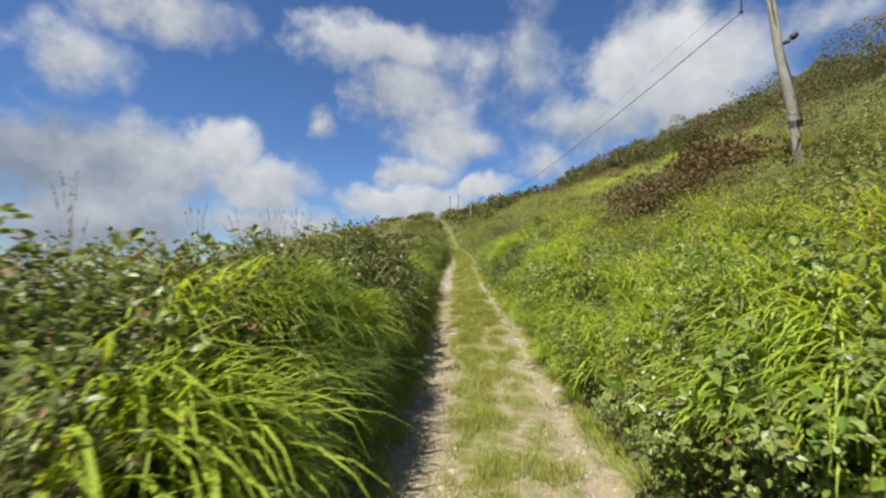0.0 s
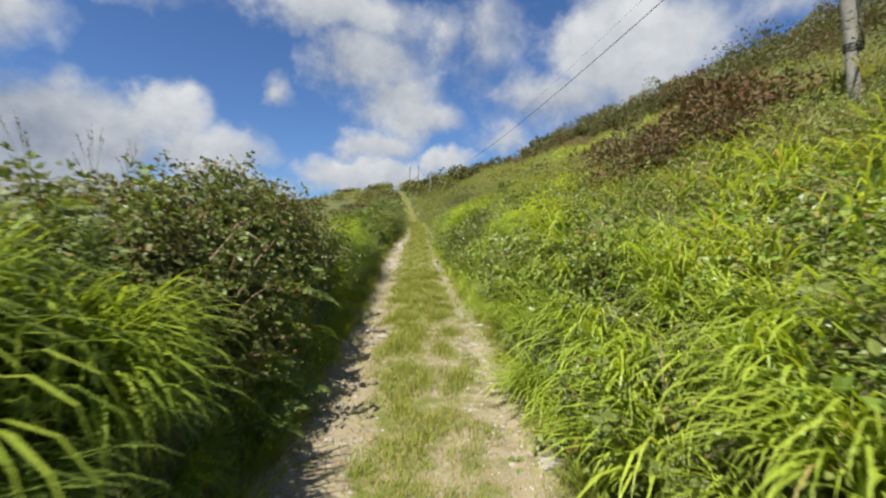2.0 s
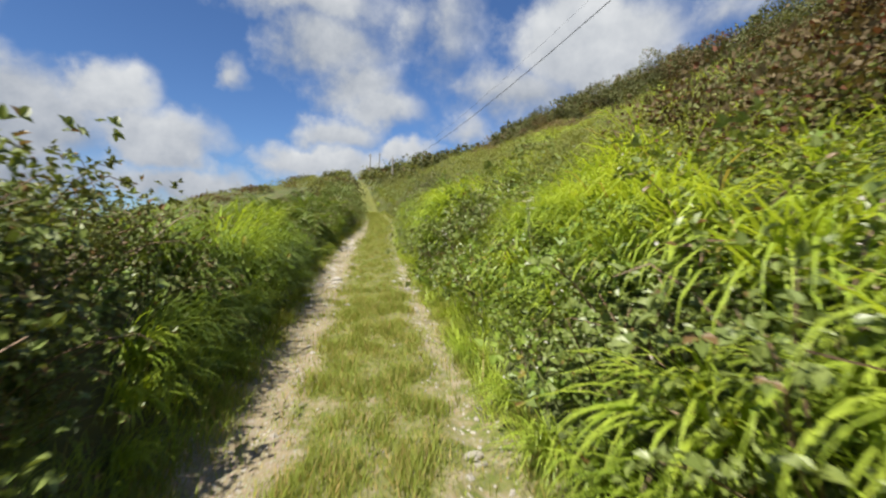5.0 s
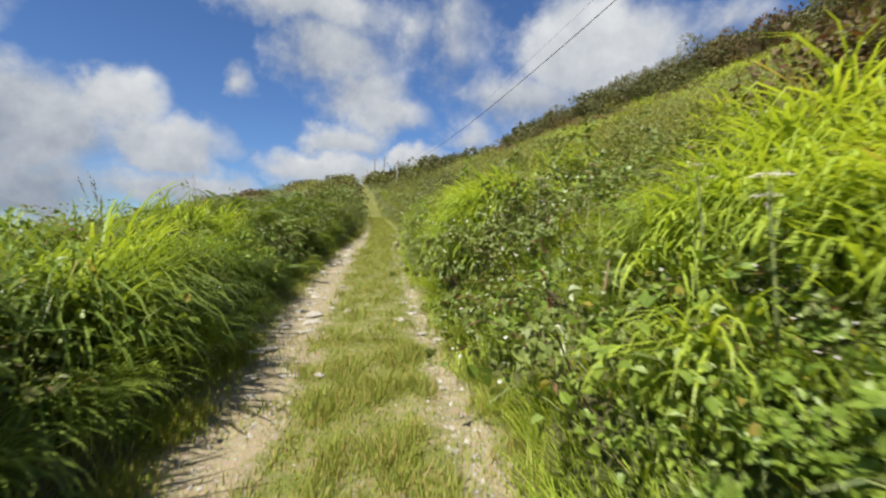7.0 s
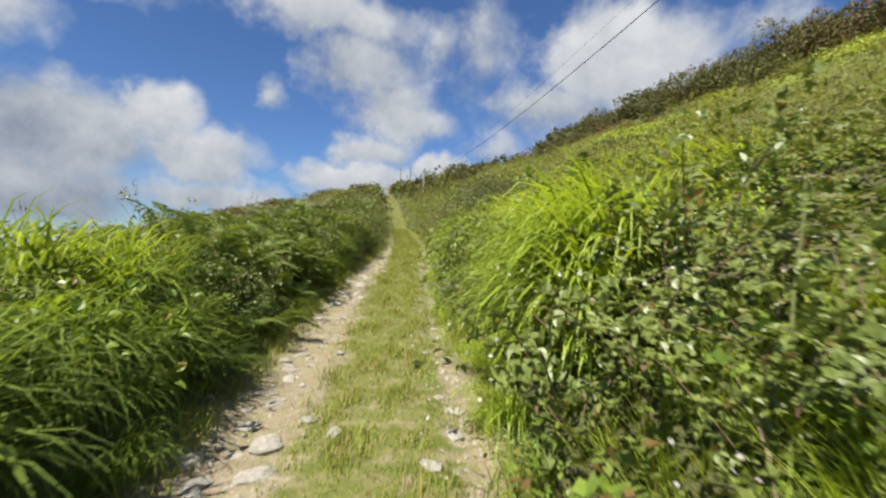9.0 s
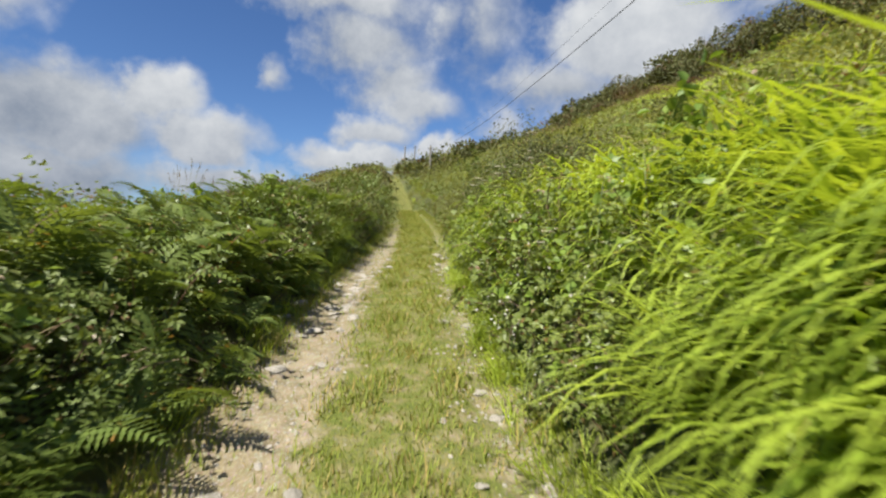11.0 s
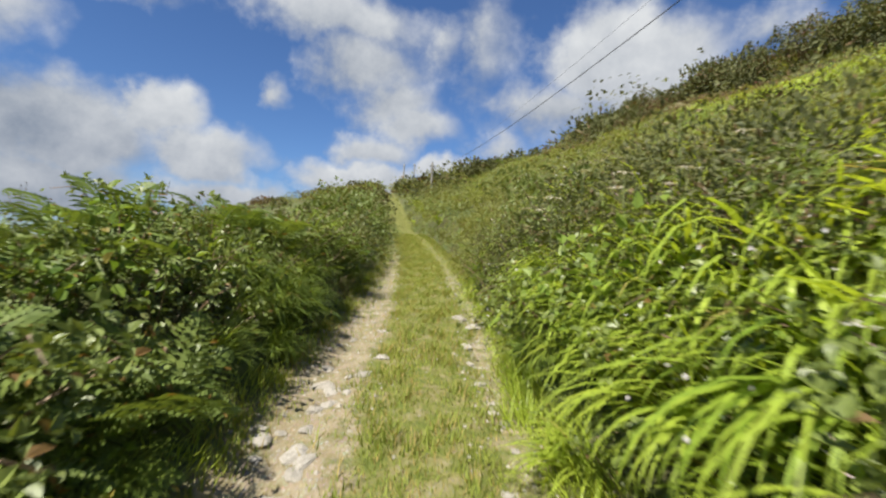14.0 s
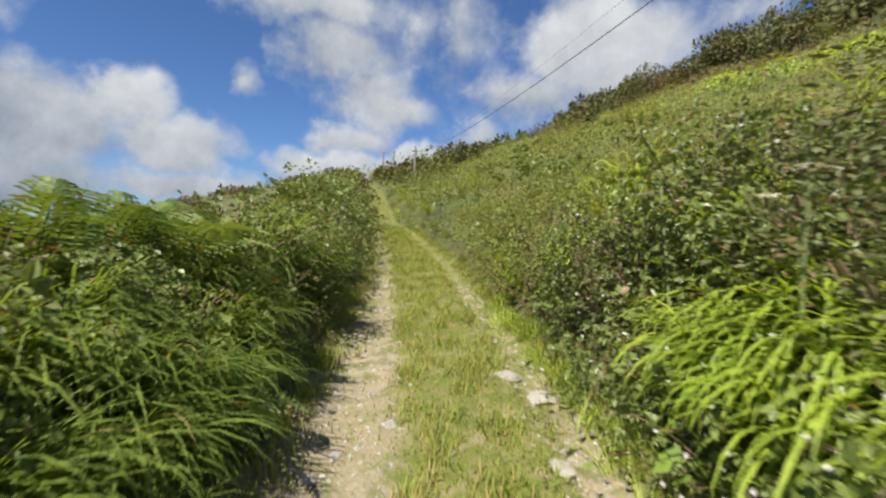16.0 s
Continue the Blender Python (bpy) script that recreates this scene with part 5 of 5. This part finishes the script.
def build_turf():
    """Short grass of the middle strip and the verges."""
    g = np.random.default_rng(9)
    n = 290000
    y = np.concatenate([g.uniform(1, 16, n // 2), g.uniform(8, 48, n - n // 2)])
    lo, c, hi = left_x(y), track_x(y), right_x(y)
    where = g.random(n)
    x = np.where(where < 0.60, c + g.uniform(-0.52, 0.62, n) + g.normal(0, 0.07, n), np.where(where < 0.78, hi - np.abs(g.normal(0, 0.13, n)) + 0.12, np.where(where < 0.93, lo + g.normal(0.05, 0.11, n), g.uniform(lo, hi))))
    patch = waves(x, y, 0.45) + waves(y, x, 0.9)
    u = x - track_x(y)
    sand = np.clip((u - 0.0) / 0.1, 0, 1) * np.clip((hi - 0.18 - x) / 0.1, 0, 1) * np.clip((12.5 - y) / 3, 0, 1)
    keep = 0.5 * patch + g.normal(0, 0.7, n) - 1.3 * np.clip(np.abs(u) - 0.33, 0, 0.3) - 0.85 * sand > -0.6
    x, y, patch = x[keep], y[keep], patch[keep]
    n = len(x)
    z = ground_z(x, y) - 0.005
    far = np.maximum(np.abs(x - track_x(y)) - 0.55, 0)
    h = g.uniform(0.02, 0.085, n) * (1 + 0.75 * np.clip(patch, -0.6, 1.2)) * np.where(g.random(n) < 0.05, 1.8, 1) + 0.09 * far * g.random(n)
    w = g.uniform(0.0022, 0.0042, n) * (1 + y / 30)
    a, lean = g.uniform(0, 6.283, n), g.uniform(0.1, 0.9, n)
    sx, sy, ox, oy = -np.sin(a) * w, np.cos(a) * w, np.cos(a) * h * lean, np.sin(a) * h * lean
    v = np.stack([np.stack([x - sx, y - sy, z], -1), np.stack([x + sx, y + sy, z], -1), np.stack([x + ox, y + oy, z + h * 0.9], -1)], 1)
    tris = 3 * np.arange(n)[:, None] + np.array([[0, 1, 2]])
    me = bpy.data.meshes.new("turf")
    me.from_pydata(v.reshape(-1, 3).tolist(), [], tris.tolist())
    me.materials.append(M_TURF)
    tagged(new("turf", me), "short worn turf along the middle and edges of the track", "grass", kind="stuff")


build_turf()
